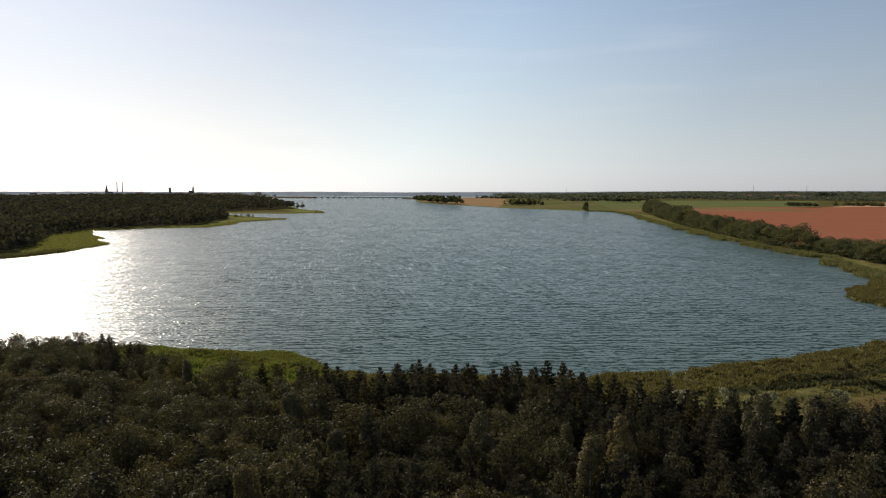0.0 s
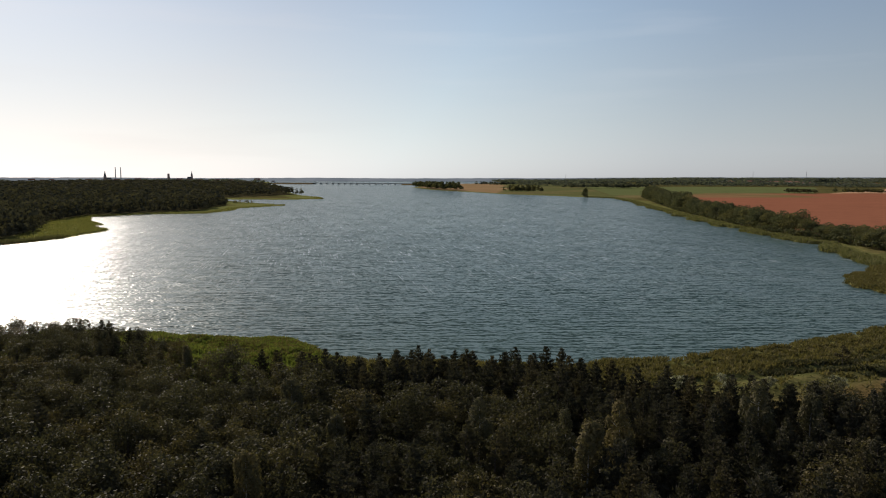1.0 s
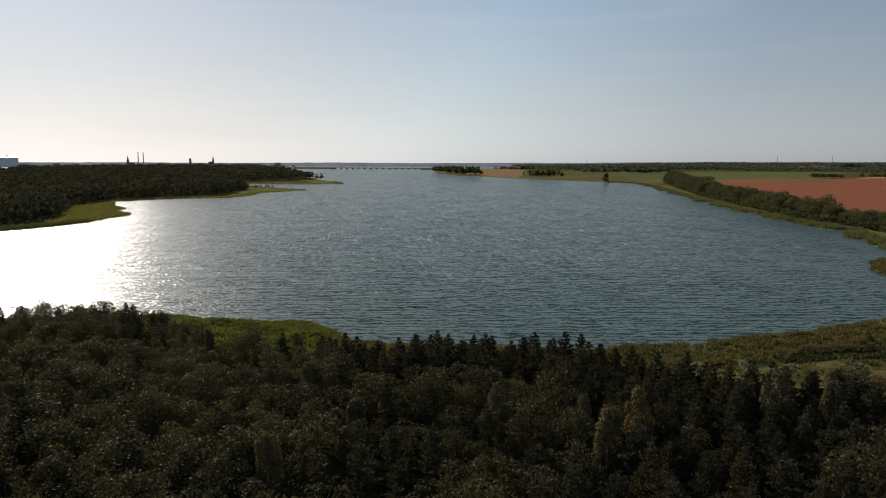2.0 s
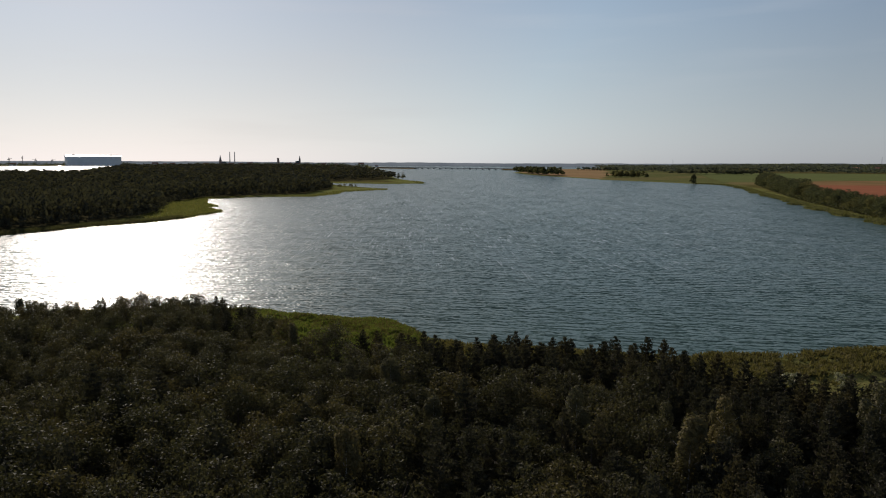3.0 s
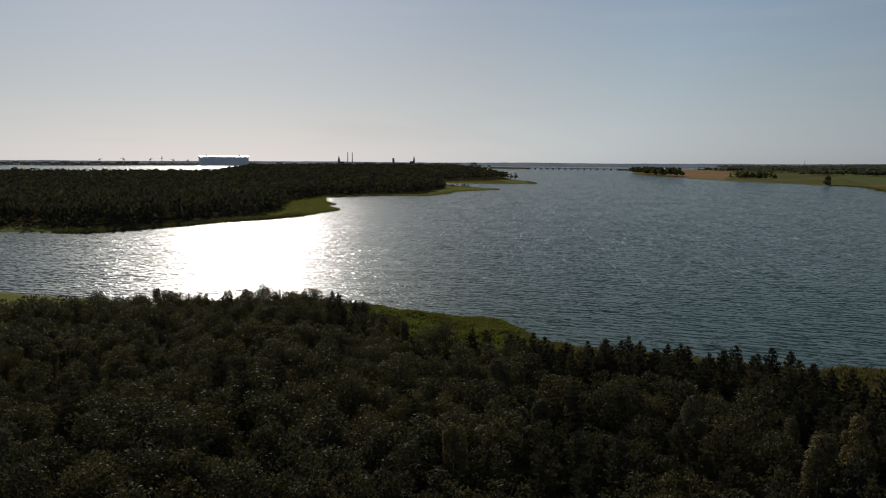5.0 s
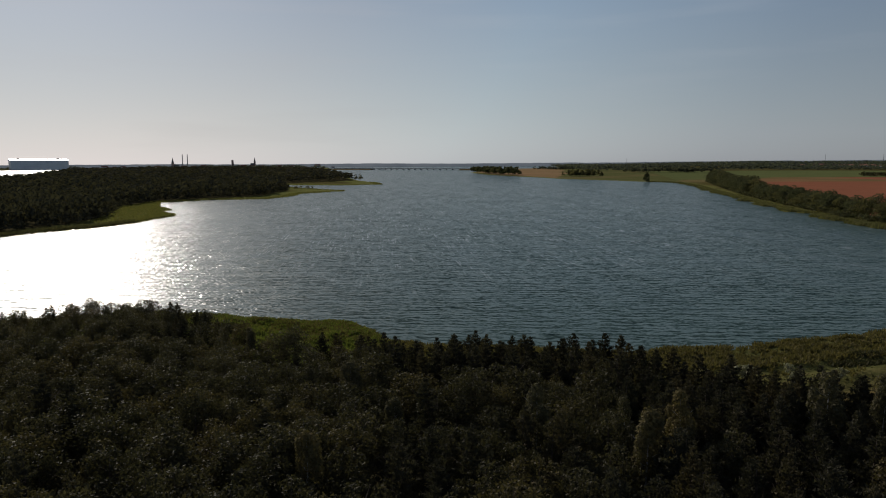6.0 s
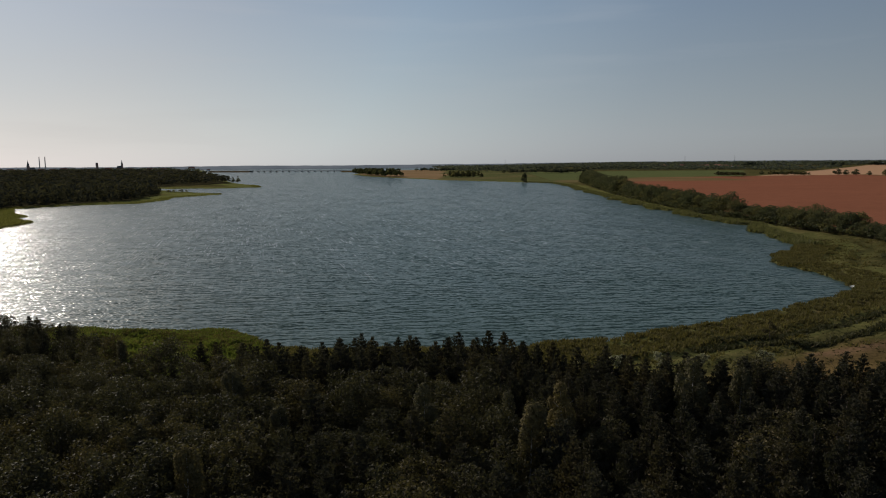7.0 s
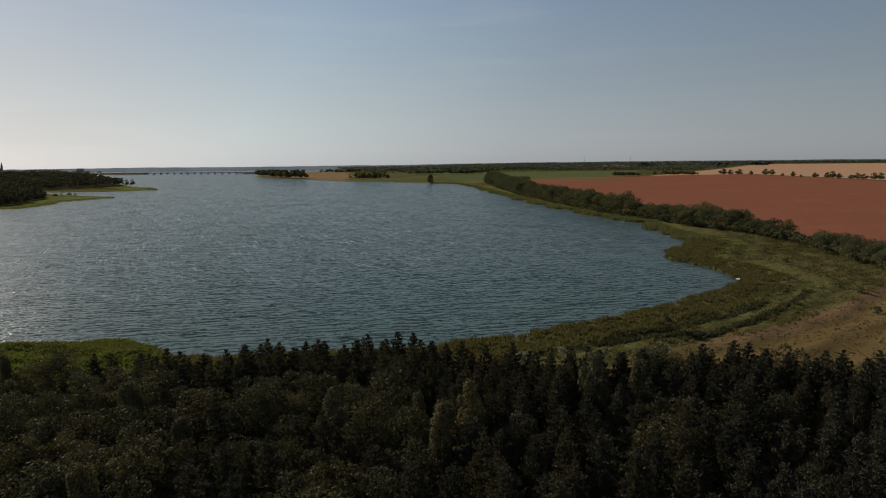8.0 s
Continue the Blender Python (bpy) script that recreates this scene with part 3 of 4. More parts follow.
def tree_kind(name, label, category, group, seed, shape, leaves, bark, tall, wide, base, n, leaf, girth, limbs=7, **more):
    """One tree: a trunk with its limbs, and a crown."""
    rng = np.random.default_rng(seed)
    thing = tagged(new(name), label, category, group)
    t = new("trunk", trunk_mesh(rng, "trunk", tall, girth, base, wide, bark, limbs))
    v, f = shape(rng, n, tall, wide, base, leaf, **more)
    c = new("crown", mesh_of("crown", v, f, leaves))
    t.parent = c.parent = thing
    return thing


PINE_LABEL = "dark green scots pine crowded in the shore wood"
BROAD_LABEL = "olive green alder with glinting leaves in the shore wood"
BIRCH_LABEL = "yellowing birch with drooping twigs in the shore wood"
pines = [tree_kind("pine_tree", PINE_LABEL, "pine", "pines of the shore wood", 10 + i, pine_crown, PINE, BARK, t, w, b, n, leaf, 0.17)
         for i, (t, w, b, n, leaf) in enumerate(((12.5, 6.0, 1.6, 3600, 0.25), (12.5, 5.2, 2.0, 3600, 0.25), (12.5, 6.6, 1.6, 3600, 0.25), (12.5, 6.8, 1.8, 3600, 0.23), (12.5, 6.0, 2.2, 3600, 0.23)))]
alders = [tree_kind("alder_tree", BROAD_LABEL, "alder", "alders of the shore wood", 30 + i, broad_crown, BROAD, BARK, t, w, b, 3200, 0.2, 0.16, lobes=k, lean=0.9, blade=slivers)
          for i, (t, w, b, k) in enumerate(((12, 8.2, 2.4, 26), (12, 9.0, 3.0, 34), (12, 7.6, 2.0, 22), (12, 8.6, 2.6, 40)))]
birches = [tree_kind("birch_tree", BIRCH_LABEL, "birch", "birches of the shore wood", 50 + i, broad_crown, BIRCH, WHITE_BARK, t, w, b, 3200, 0.18, 0.13, lobes=k, droop=2.6, lean=1.6, blade=slivers)
           for i, (t, w, b, k) in enumerate(((12.5, 4.6, 3.4, 12), (12.5, 4.0, 3.0, 10)))]


def stand(x, y, tall, rng):
    """A copy of a tree at its place, of that height, turned by chance."""
    z = float(height(np.array([x]), np.array([y]))[0])
    s = tall / 12.2
    w = s * rng.uniform(0.88, 1.14)
    m = pose(x, y, z - 0.05, rng.uniform(-2, 2), rng.uniform(-2, 2), rng.uniform(0, 360)) @ Matrix.Diagonal((w, w, s, 1))
    return m


def plant(kind, x, y, tall, rng):
    c = copy_thing(kind, Matrix())
    c.matrix_basis = stand(x, y, tall, rng)
    return c


def near_wood():
    """The shore wood: pines along its edge and to the east, alders and birches within."""
    rng = np.random.default_rng(7)
    placed = [(15.2, 73, 4.2), (20.8, 79, 4.2), (4.4, 82, 4.2), (-19, 66, 4.2), (40, 88, 4.2)]
    for (x, y, _), tall in zip(placed, (12.8, 12.6, 12.2, 12.0, 12.4)):
        plant(birches[int(x) % 2], x, y, tall, rng)
    tries = np.stack([rng.uniform(-175, 110, 76000), rng.uniform(14, 168, 76000)], -1)
    edges, far = near_edge(*tries.T), np.hypot(*tries.T)
    tries = tries[(far < edges) & (far > 50)]
    tries = tries[shore(*tries.T) > 3]
    for (x, y), edge in zip(tries, near_edge(*tries.T)):
        r, a = math.hypot(x, y), math.degrees(math.atan2(-x, y))
        if abs(a) > 52:
            continue
        pine_share = 0.1
        if a < -12:
            pine_share = 0.95 if r > edge - 20 else 0.9
        elif a < 10:
            pine_share = 0.95 if r > edge - 20 else 0.3
        elif a < 26:
            pine_share = 0.22 if r > edge - 14 else 0.12
        kind = "pine" if rng.random() < pine_share else ("birch" if rng.random() < 0.06 else "alder")
        gap = (2.6 if r > edge - 16 else 3.6) if kind == "pine" else 4.2
        if any((x - px) ** 2 + (y - py) ** 2 < max(gap, pg) ** 2 for px, py, pg in placed):
            continue
        placed.append((x, y, gap))
        tall = rng.uniform(9.5, 12.2) if kind == "pine" else rng.uniform(9.5, 12.0)
        if r > edge - 8 and a > -12:
            tall = 8.0 + 3.5 * rng.random() ** 2 if a < 10 else (rng.uniform(8.2, 10.2) if a < 22 else rng.uniform(7.0, 8.8))
        elif r > edge - 16 and a <= -12:
            tall = rng.uniform(9.0, 11.6)
        elif a > 12 and r > 100:
            tall = rng.uniform(8.5, 10.5) if a < 22 else rng.uniform(7.6, 9.4)
        group = {"pine": pines[:3] if r > edge - 14 else pines[3:], "alder": alders, "birch": birches}[kind]
        plant(group[int(rng.integers(len(group)))], x, y, tall, rng)

    # young pines close the wood's edge towards the meadow
    taken = []
    for k in range(4000):
        a = rng.uniform(-50, -10)
        edge = float(near_edge(np.array([math.sin(radians(-a))]), np.array([math.cos(radians(a))]))[0])
        r = edge + rng.uniform(-9, 1.5)
        x, y = -r * math.sin(radians(a)), r * math.cos(radians(a))
        if len(taken) < 110 and all((x - px) ** 2 + (y - py) ** 2 > 4.4 for px, py in taken):
            taken.append((x, y))
            m = stand(x, y, rng.uniform(6.0, 9.0), rng)
            if len(taken) == 1:
                young_pine.matrix_basis = m
            else:
                copy_thing(young_pine, Matrix()).matrix_basis = m


young_pine = tree_kind("young_pine", "young bushy pine at the wood's meadow edge", "pine", "young pines at the edge", 19, pine_crown, PINE, BARK, 12.5, 8.4, 0.6, 1800, 0.36, 0.15, limbs=3)
near_wood()
spots = [(-22, 44), (-14, 46), (-5, 48), (4, 47), (13, 46), (22, 44), (-30, 40), (30, 40), (-37, 34), (37, 33), (0, 44)]
for first, (x, y) in zip(pines + alders + birches, spots):
    first.matrix_basis = stand(x, y, 10.5, np.random.default_rng(3))

# ---- woods, hedge and single trees farther off ----


def clump(rng, n, tall, wide, leaf):
    v, f = broad_crown(rng, n, tall, wide, tall * 0.1, leaf, lobes=7, lean=0.5)
    return v


def woodland(name, label, places, seed, n=32, leaves=WOOD, even=0.0):
    """Many far trees as one mesh: places are rows of x, y, height, width."""
    rng = np.random.default_rng(seed)
    kinds = [clump(rng, n, 1.0, 1.0, 0.155) for _ in range(7)]
    p = np.array(places)
    z = height(p[:, 0], p[:, 1])
    rows = []
    for (x, y, tall, wide), zz in zip(p, z):
        a = rng.uniform(0, 6.283)
        v = kinds[int(rng.integers(7))]
        c, s = math.cos(a) * wide, math.sin(a) * wide
        rows.append(np.stack([x + v[:, 0] * c - v[:, 1] * s, y + v[:, 0] * s + v[:, 1] * c, zz + v[:, 2] * tall], -1))
    v = np.concatenate(rows)
    me = mesh_of(name, v, np.arange(len(v)).reshape(-1, 4), leaves)
    tone = np.repeat(even * 0.45 + (1 - even) * rng.uniform(0.03, 1.0, len(p)) ** 1.5, [len(q) for q in rows])
    me.attributes.new("tone", "FLOAT", "POINT").data.foreach_set("value", tone)
    return tagged(new(name, me), label, "woodland", kind="stuff")


def strip(a, b, wide, n, tall, width, seed):
    """Places along a line from a to b."""
    rng = np.random.default_rng(seed)
    k = rng.random(n)
    x = a[0] + (b[0] - a[0]) * k + rng.uniform(-wide, wide, n) / 2
    y = a[1] + (b[1] - a[1]) * k + rng.uniform(-wide, wide, n) / 2
    return np.stack([x, y, rng.uniform(tall * 0.75, tall * 1.2, n), rng.uniform(width * 0.8, width * 1.25, n)], -1)


def polar_fill(inside, r0, r1, a0, a1, step, seed, tall=(10, 15)):
    """Places spread evenly as seen from the middle, where inside(x, y) holds."""
    rng = np.random.default_rng(seed)
    radii = np.geomspace(r0, r1, int(math.log(r1 / r0) / step))
    angles = np.radians(np.arange(a0, a1, math.degrees(step)))
    rr, aa = np.meshgrid(radii, angles, indexing="ij")
    rr = rr * (1 + rng.uniform(-0.5, 0.5, rr.shape) * step)
    aa = aa + rng.uniform(-0.5, 0.5, aa.shape) * step
    x, y = (-rr * np.sin(aa)).ravel(), (rr * np.cos(aa)).ravel()
    ok = inside(x, y)
    x, y = x[ok], y[ok]
    w = np.maximum(7.0, np.hypot(x, y) * step * 1.5)
    return np.stack([x, y, rng.uniform(*tall, len(x)), w * rng.uniform(0.8, 1.25, len(x))], -1)


pine_places = polar_fill(lambda x, y: to_line(x, y, PINEWOOD)[1], 420, 3900, 10, 54, 0.0115, 3, (11, 17))
front = np.array(PINEWOOD[1:13], float)
fringe = np.concatenate([strip(a, b, 9, int(np.hypot(*(b - a)) / 2.2) + 2, 6, 6.5, 50 + k) for k, (a, b) in enumerate(zip(front, front[1:]))])
pine_places = np.concatenate([pine_places, fringe])
woodland("pine_woodland", "dense pine wood on the low spit, coloured dark as if backlit", pine_places, 4, 17, BACKLIT_SPIT, 0.6)


def far_woods(x, y):
    """The distant wooded horizon, east and north."""
    r, d = np.hypot(x, y), shore(x, y)
    red, pale, green = field_edges(x, y)
    patch = ripple(x, y, 900, 8) + 0.5 * ripple(x, y, 350, 9)
    east = (x > 300) & (r > 2480) & (pale < -20) & (green < -30) & (patch > -0.08 - 0.7 * smooth(3600, 4300, r))
    west = (x < -500) & (r > 3950) & (d > 30) & (patch > 0.1)
    return (east | west) & (d > 10)


woodland("far_woodland", "dark woods along the far horizon, haze put in their colour", polar_fill(far_woods, 2480, 4880, -48, 50, 0.0072, 6, (8, 17)), 7, 12, HAZE_TINTED, 0.75)


def at(azimuth, r):
    return -r * math.sin(radians(azimuth)), r * math.cos(radians(azimuth))


copses = [strip((-80, 2330), (40, 1890), 44, 120, 18, 17, 1), strip(at(-5.1, 1765), at(-7.7, 1700), 26, 46, 14, 13, 2),
          strip(at(-9.8, 2280), at(-16, 2200), 50, 100, 13, 16, 3), strip(at(-25.6, 1770), at(-27.4, 1740), 24, 34, 9, 11, 4),
          strip(at(-29.6, 1830), at(-31.8, 1800), 16, 30, 9, 11, 5), strip(at(-3.0, 3000), at(-14, 2900), 70, 130, 12, 22, 6),
          strip((-300, 1000), (-270, 1010), 8, 8, 4, 5, 8), strip(at(-18.2, 1475), at(-19.2, 1470), 8, 12, 7, 8, 9),
          strip(at(-27.6, 2950), at(-28.6, 2940), 40, 26, 22, 24, 10), strip(at(-33.0, 3300), at(-34.0, 3280), 40, 24, 18, 26, 11),
          strip(at(-35.9, 3500), at(-36.7, 3500), 40, 22, 16, 26, 12), strip(at(-15.0, 2820), at(-24.0, 2900), 60, 150, 11, 20, 13)]
# copses past 2150 m take the leaves with haze in their colour
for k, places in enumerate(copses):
    woodland("copse", "small dark copse among the shore fields", places, 20 + k, 60, HAZE_TINTED if np.hypot(places[0][0], places[0][1]) > 2150 else WOOD)

hedge_kinds = [tree_kind("hedge_tree", "bushy green hedgerow tree between shore and field", "tree", "hedgerow along the field", 70 + i, broad_crown, WOOD, BARK, 12, 14, 0.2, 1900, 0.4, 0.2, lobes=k + 8, lean=0.6, limbs=3, blade=slivers)
               for i, k in enumerate((22, 27, 32))]


def hedgerow():
    rng = np.random.default_rng(11)
    pts = np.array(HEDGE, float)
    run = np.concatenate([[0], np.cumsum(np.hypot(*np.diff(pts, axis=0).T))])
    s, first = 0.0, list(hedge_kinds)
    while s < run[-1]:
        x, y = np.interp(s, run, pts[:, 0]), np.interp(s, run, pts[:, 1])
        r = math.hypot(x, y)
        tall = rng.uniform(16, 20) if r > 800 else (rng.uniform(12.5, 16) if r > 520 else (rng.uniform(10.0, 13.0) if r > 425 else rng.uniform(6.0, 8.8)))
        if 345 < r < 385:
            tall = rng.uniform(2.6, 4.0)
        for side in (-3.0, 3.5) if r < 420 else (-3.0, 4.5):
            m = stand(x + side + rng.normal(0, 1.5), y + rng.normal(0, 1.5), tall * rng.uniform(0.8, 1.1), rng)
            if first:
                first.pop().matrix_basis = m
            else:
                copy_thing(hedge_kinds[int(rng.integers(3))], Matrix()).matrix_basis = m
        s += tall * (rng.uniform(0.5, 0.75) if r < 520 else rng.uniform(0.7, 1.0))

    bush_at = [np.array([np.interp(q, run, pts[:, 0]), np.interp(q, run, pts[:, 1])]) for q in np.arange(0, run[-1], 5.6)]
    for i, (x, y) in enumerate(bush_at):
        m = stand(x - (4.5 if math.hypot(x, y) < 430 else 7.5) + rng.normal(0, 1.2), y + rng.normal(0, 1.2), rng.uniform(3.5, 6.5), rng)
        if i == 0:
            bush_kind.matrix_basis = m
        else:
            copy_thing(bush_kind, Matrix()).matrix_basis = m


bush_kind = tree_kind("hedge_bush", "low dense bush at the foot of the hedgerow", "bush", "bushes under the hedgerow", 77, broad_crown, WOOD, BARK, 12, 19, 0.5, 200, 1.3, 0.2, lobes=12, limbs=2)
hedgerow()
lane_kind = tree_kind("lane_tree", "round dark tree lining a field lane", "tree", "trees along the field lane", 90, broad_crown, WOOD, BARK, 12, 17, 0.3, 700, 0.8, 0.3, lobes=16, limbs=3)


def lane_trees():
    rng = np.random.default_rng(5)
    rows = [(-31.4, 1990, 9), (-32.0, 1985, 9), (-32.7, 1980, 10), (-33.8, 1960, 9), (-34.2, 1950, 8), (-36.3, 1935, 13), (-36.8, 1930, 11), (-37.4, 1920, 12), (-38.2, 1900, 9),
            (-39.2, 1870, 13), (-39.6, 1860, 12), (-40.3, 1780, 6), (-41.0, 1720, 10), (-41.5, 1700, 5), (-42.4, 1640, 9), (-43.2, 1600, 10), (-43.5, 1590, 12), (-43.9, 1570, 9),
            (-44.6, 1540, 7), (-45.0, 1520, 10), (-45.4, 1500, 9), (-46.0, 1480, 11), (-46.4, 1470, 11)]
    for i, (a, r, tall) in enumerate(rows):
        m = stand(*at(a + 2.55, r * 0.94), tall * 1.15, rng)
        if i == 0:
            lane_kind.matrix_basis = m
        else:
            copy_thing(lane_kind, Matrix()).matrix_basis = m
    for k in range(26):
        copy_thing(lane_kind, Matrix()).matrix_basis = stand(*at(-15.5 - 0.4 * k, 2950 + 12 * k), rng.uniform(7, 10), rng)


lane_trees()
lone = tree_kind("shore_tree", "single round tree at the far water's edge", "tree", "", 95, broad_crown, WOOD, BARK, 12, 8.5, -1.5, 1500, 0.42, 0.3, lobes=30)
lone.matrix_basis = stand(*at(-11.35, 1345), 20, np.random.default_rng(1))
young = tree_kind("young_tree", "slender young tree standing in the meadow", "tree", "", 96, broad_crown, BROAD, BARK, 12, 8.5, 2.0, 420, 0.5, 0.14, lobes=8)
young.matrix_basis = stand(83, 144, 5.0, np.random.default_rng(1))

meadow_bush = tree_kind("meadow_bush", "low dark thorn bush in the shore meadow, some standing in for shade", "bush", "bushes in the meadow", 97, broad_crown, WOOD, BARK, 12, 20, 0.4, 300, 1.2, 0.2, lobes=12, limbs=2)
# third and last four stand in for shade: cape edge, young tree's shadow
for i, (x, y, tall) in enumerate(((161, 172, 2.2), (144, 148, 2.2), (154, 250, 1.4), (196, 262, 2.2), (170, 150, 3.2), (186, 236, 1.8), (84, 137, 1.3), (88, 139, 1.5), (92, 140, 1.2), (79, 141, 1.2))):
    m = stand(x, y, tall, np.random.default_rng(i))
    if i == 0:
        meadow_bush.matrix_basis = m
    else:
        copy_thing(meadow_bush, Matrix()).matrix_basis = m
pale_bush = tree_kind("pale_bush", "small bush with pale silvery leaves by the wood", "bush", "pale bushes at the wood's edge", 99, broad_crown, SILVER, BARK, 12, 15, 0.4, 420, 0.8, 0.16, lobes=14, limbs=2)
for i, (x, y, tall) in enumerate(((43, 125, 3.4), (51, 124, 3.0), (71, 125, 3.2), (53, 132, 2.4), (60, 127, 2.8), (36, 127, 2.6))):
    m = stand(x, y, tall, np.random.default_rng(40 + i))
    if i == 0:
        pale_bush.matrix_basis = m
    else:
        copy_thing(pale_bush, Matrix()).matrix_basis = m
spit_tree = tree_kind("spit_tree", "slender tree at the tip of the low spit", "tree", "trees on the spit", 98, broad_crown, WOOD, BARK, 12, 7.5, 1.0, 420, 0.6, 0.2, lobes=14, limbs=3)
spit_tree.matrix_basis = stand(*at(11.55, 1425), 14, np.random.default_rng(2))
copy_thing(spit_tree, Matrix()).matrix_basis = stand(*at(11.2, 1420), 15, np.random.default_rng(4))


# ---- reeds and grass ----


def tufts(name, label, places, tall, material, seed, blades=7, lumps=0.0, uneven=0.5):
    rng = np.random.default_rng(seed)
    p = np.repeat(places, blades, axis=0)
    n = len(p)
    z = height(p[:, 0], p[:, 1])
    a = rng.uniform(0, 6.283, n)
    spread = tall * 0.45
    foot = np.stack([p[:, 0] + rng.normal(0, spread, n), p[:, 1] + rng.normal(0, spread, n), z - 0.05], -1)
    hgt = tall * rng.uniform(1.0 - uneven, 1.15 - 0.2 * (uneven < 0.5), n) * np.maximum(0.3, 1 + lumps * ripple(p[:, 0], p[:, 1], 13, 14))
    lean = rng.normal(0, 0.5, (n, 2)) * hgt[:, None]
    wide = (0.1 + 0.05 * tall) * rng.uniform(0.7, 1.6, n)
    across = np.stack([np.cos(a) * wide, np.sin(a) * wide, 0 * a], -1)
    top = foot + np.stack([lean[:, 0], lean[:, 1], hgt], -1)
    v = np.stack([foot - across, foot + across, top + across * 0.35, top - across * 0.35], 1).reshape(-1, 3)
    me = mesh_of(name, v, np.arange(len(v)).reshape(-1, 4), material)
    return tagged(new(name, me), label, "grass" if "grass" in name else "reeds", kind="stuff")


def scatter(n, x0, x1, y0, y1, keep, seed):
    rng = np.random.default_rng(seed)
    x, y = rng.uniform(x0, x1, n), rng.uniform(y0, y1, n)
    ok = keep(x, y)
    return np.stack([x[ok], y[ok]], -1)


def along(line, n, inland, seed):
    """Tuft places in a belt behind a shore line, thinning out with distance."""
    rng = np.random.default_rng(seed)
    p = np.array(line, float)
    seg = np.diff(p, axis=0)
    mid = np.hypot(*(p[:-1] + seg / 2).T)
    share = np.hypot(*seg.T) / np.clip(mid, 150, 2000) ** 0.8
    k = rng.choice(len(seg), n, p=share / share.sum())
    q = p[:-1][k] + seg[k] * rng.random((n, 1))
    side = np.stack([seg[k][:, 1], -seg[k][:, 0]], -1) / np.hypot(*seg[k].T)[:, None]
    q = q + side * (rng.random(n) ** 1.3 * inland * rng.choice((-1, 1), n))[:, None]
    d = shore(*q.T)
    return q[(d > 0.1) & (np.hypot(*q.T) > near_edge(*q.T) - 2)]


def in_patch(x, y):
    return (shore(x, y) > 0.2) & (np.hypot(x, y) > near_edge(x, y) - 2)


def in_meadow(x, y):
    hx = np.interp(y, [p[1] for p in HEDGE[::-1]], [p[0] for p in HEDGE[::-1]])
    return (shore(x, y) > 8) & (x < hx - 3) & (np.hypot(x, y) > near_edge(x, y) - 2) & (ripple(x, y, 11, 8) > -0.5)


tufts("reed_bed", "green reed belt along the near shore", along(EAST[3:24], 15000, 17, 1), 0.85, OLD_REED, 2, 8, 0.25, 0.3)
tufts("tall_reed_bed", "tall reed tongues along the hedged shore", along(EAST[23:] + EAST2[:7], 12000, 12, 21), 1.6, BELT_REED, 22, 5, 0.5, 0.35)
tufts("reed_patch", "bright green reed bed on the near point", scatter(6500, -110, -22, 112, 190, in_patch, 8), 0.85, GREEN_REED, 9, 16, 0.3, 0.25)
tufts("old_reed_belt", "brownish reed belt below the pine wood", along(WEST[3:11], 4000, 12, 3), 1.4, OLD_REED, 4, 4)
tip = scatter(9000, -345, -232, 440, 700, lambda x, y: (shore(x, y) > 0.2) & ~to_line(x, y, PINEWOOD)[1], 12)
tufts("far_reed_bed", "bright green reed beds of the low wooded spit", np.concatenate([along(WEST[10:29], 6000, 14, 3), tip]), 1.1, REED, 4, 4)
tufts("meadow_grass", "dry yellow-green meadow grass", scatter(20000, 10, 235, 95, 330, in_meadow, 5), 0.26, DRY, 6, 4)


def in_tussocks(x, y):
    edge = np.interp(x, [20, 60, 93, 115, 143, 165, 220], [110, 122, 138, 146, 162, 176, 215])
    return in_meadow(x, y) & (y > edge - 3) & (ripple(x, y, 19, 13) > -0.1)


tufts("meadow_tussocks_grass", "rank olive grass tussocks in the shore meadow", scatter(16000, 10, 235, 95, 330, in_tussocks, 15), 0.75, OLD_REED, 16, 6)

# thickest by the young tree, in place of the dark of its shadow
sedge = np.concatenate([strip(p, q, 1.8, int((9 if p[0] < 95 else 4) * math.hypot(q[0] - p[0], q[1] - p[1])), 1, 1, 60 + i)[:, :2] for line in DITCHES for i, (p, q) in enumerate(zip(line, line[1:]))])
tufts("ditch_sedge", "rank sedge along the meadow ditches, shade put in its colour", sedge, 0.8, SEDGE, 17, 5)

# ---- things built by people, far across the water ----


def part(name, bm, material, parent, label=""):
    me = bpy.data.meshes.new(name)
    bm.to_mesh(me)
    bm.free()
    me.materials.append(material)
    ob = new(name, me)
    ob.parent = parent
    return tagged(ob, label)


def box(bm, x0, x1, y0, y1, z0, z1):
    v = [bm.verts.new(p) for p in ((x0, y0, z0), (x1, y0, z0), (x1, y1, z0), (x0, y1, z0), (x0, y0, z1), (x1, y0, z1), (x1, y1, z1), (x0, y1, z1))]
    for f in ((3, 2, 1, 0), (4, 5, 6, 7), (0, 1, 5, 4), (1, 2, 6, 5), (2, 3, 7, 6), (3, 0, 4, 7)):
        bm.faces.new([v[i] for i in f])
    return bm


def boxes(*rows):
    bm = bmesh.new()
    for r in rows:
        box(bm, *r)
    return bm


def cone(r0, r1, z0, z1, sides=12, x=0.0, y=0.0):
    bm = bmesh.new()
    bmesh.ops.create_cone(bm, cap_ends=True, segments=sides, radius1=r0, radius2=r1, depth=z1 - z0, matrix=Matrix.Translation((x, y, (z0 + z1) / 2)))
    return bm


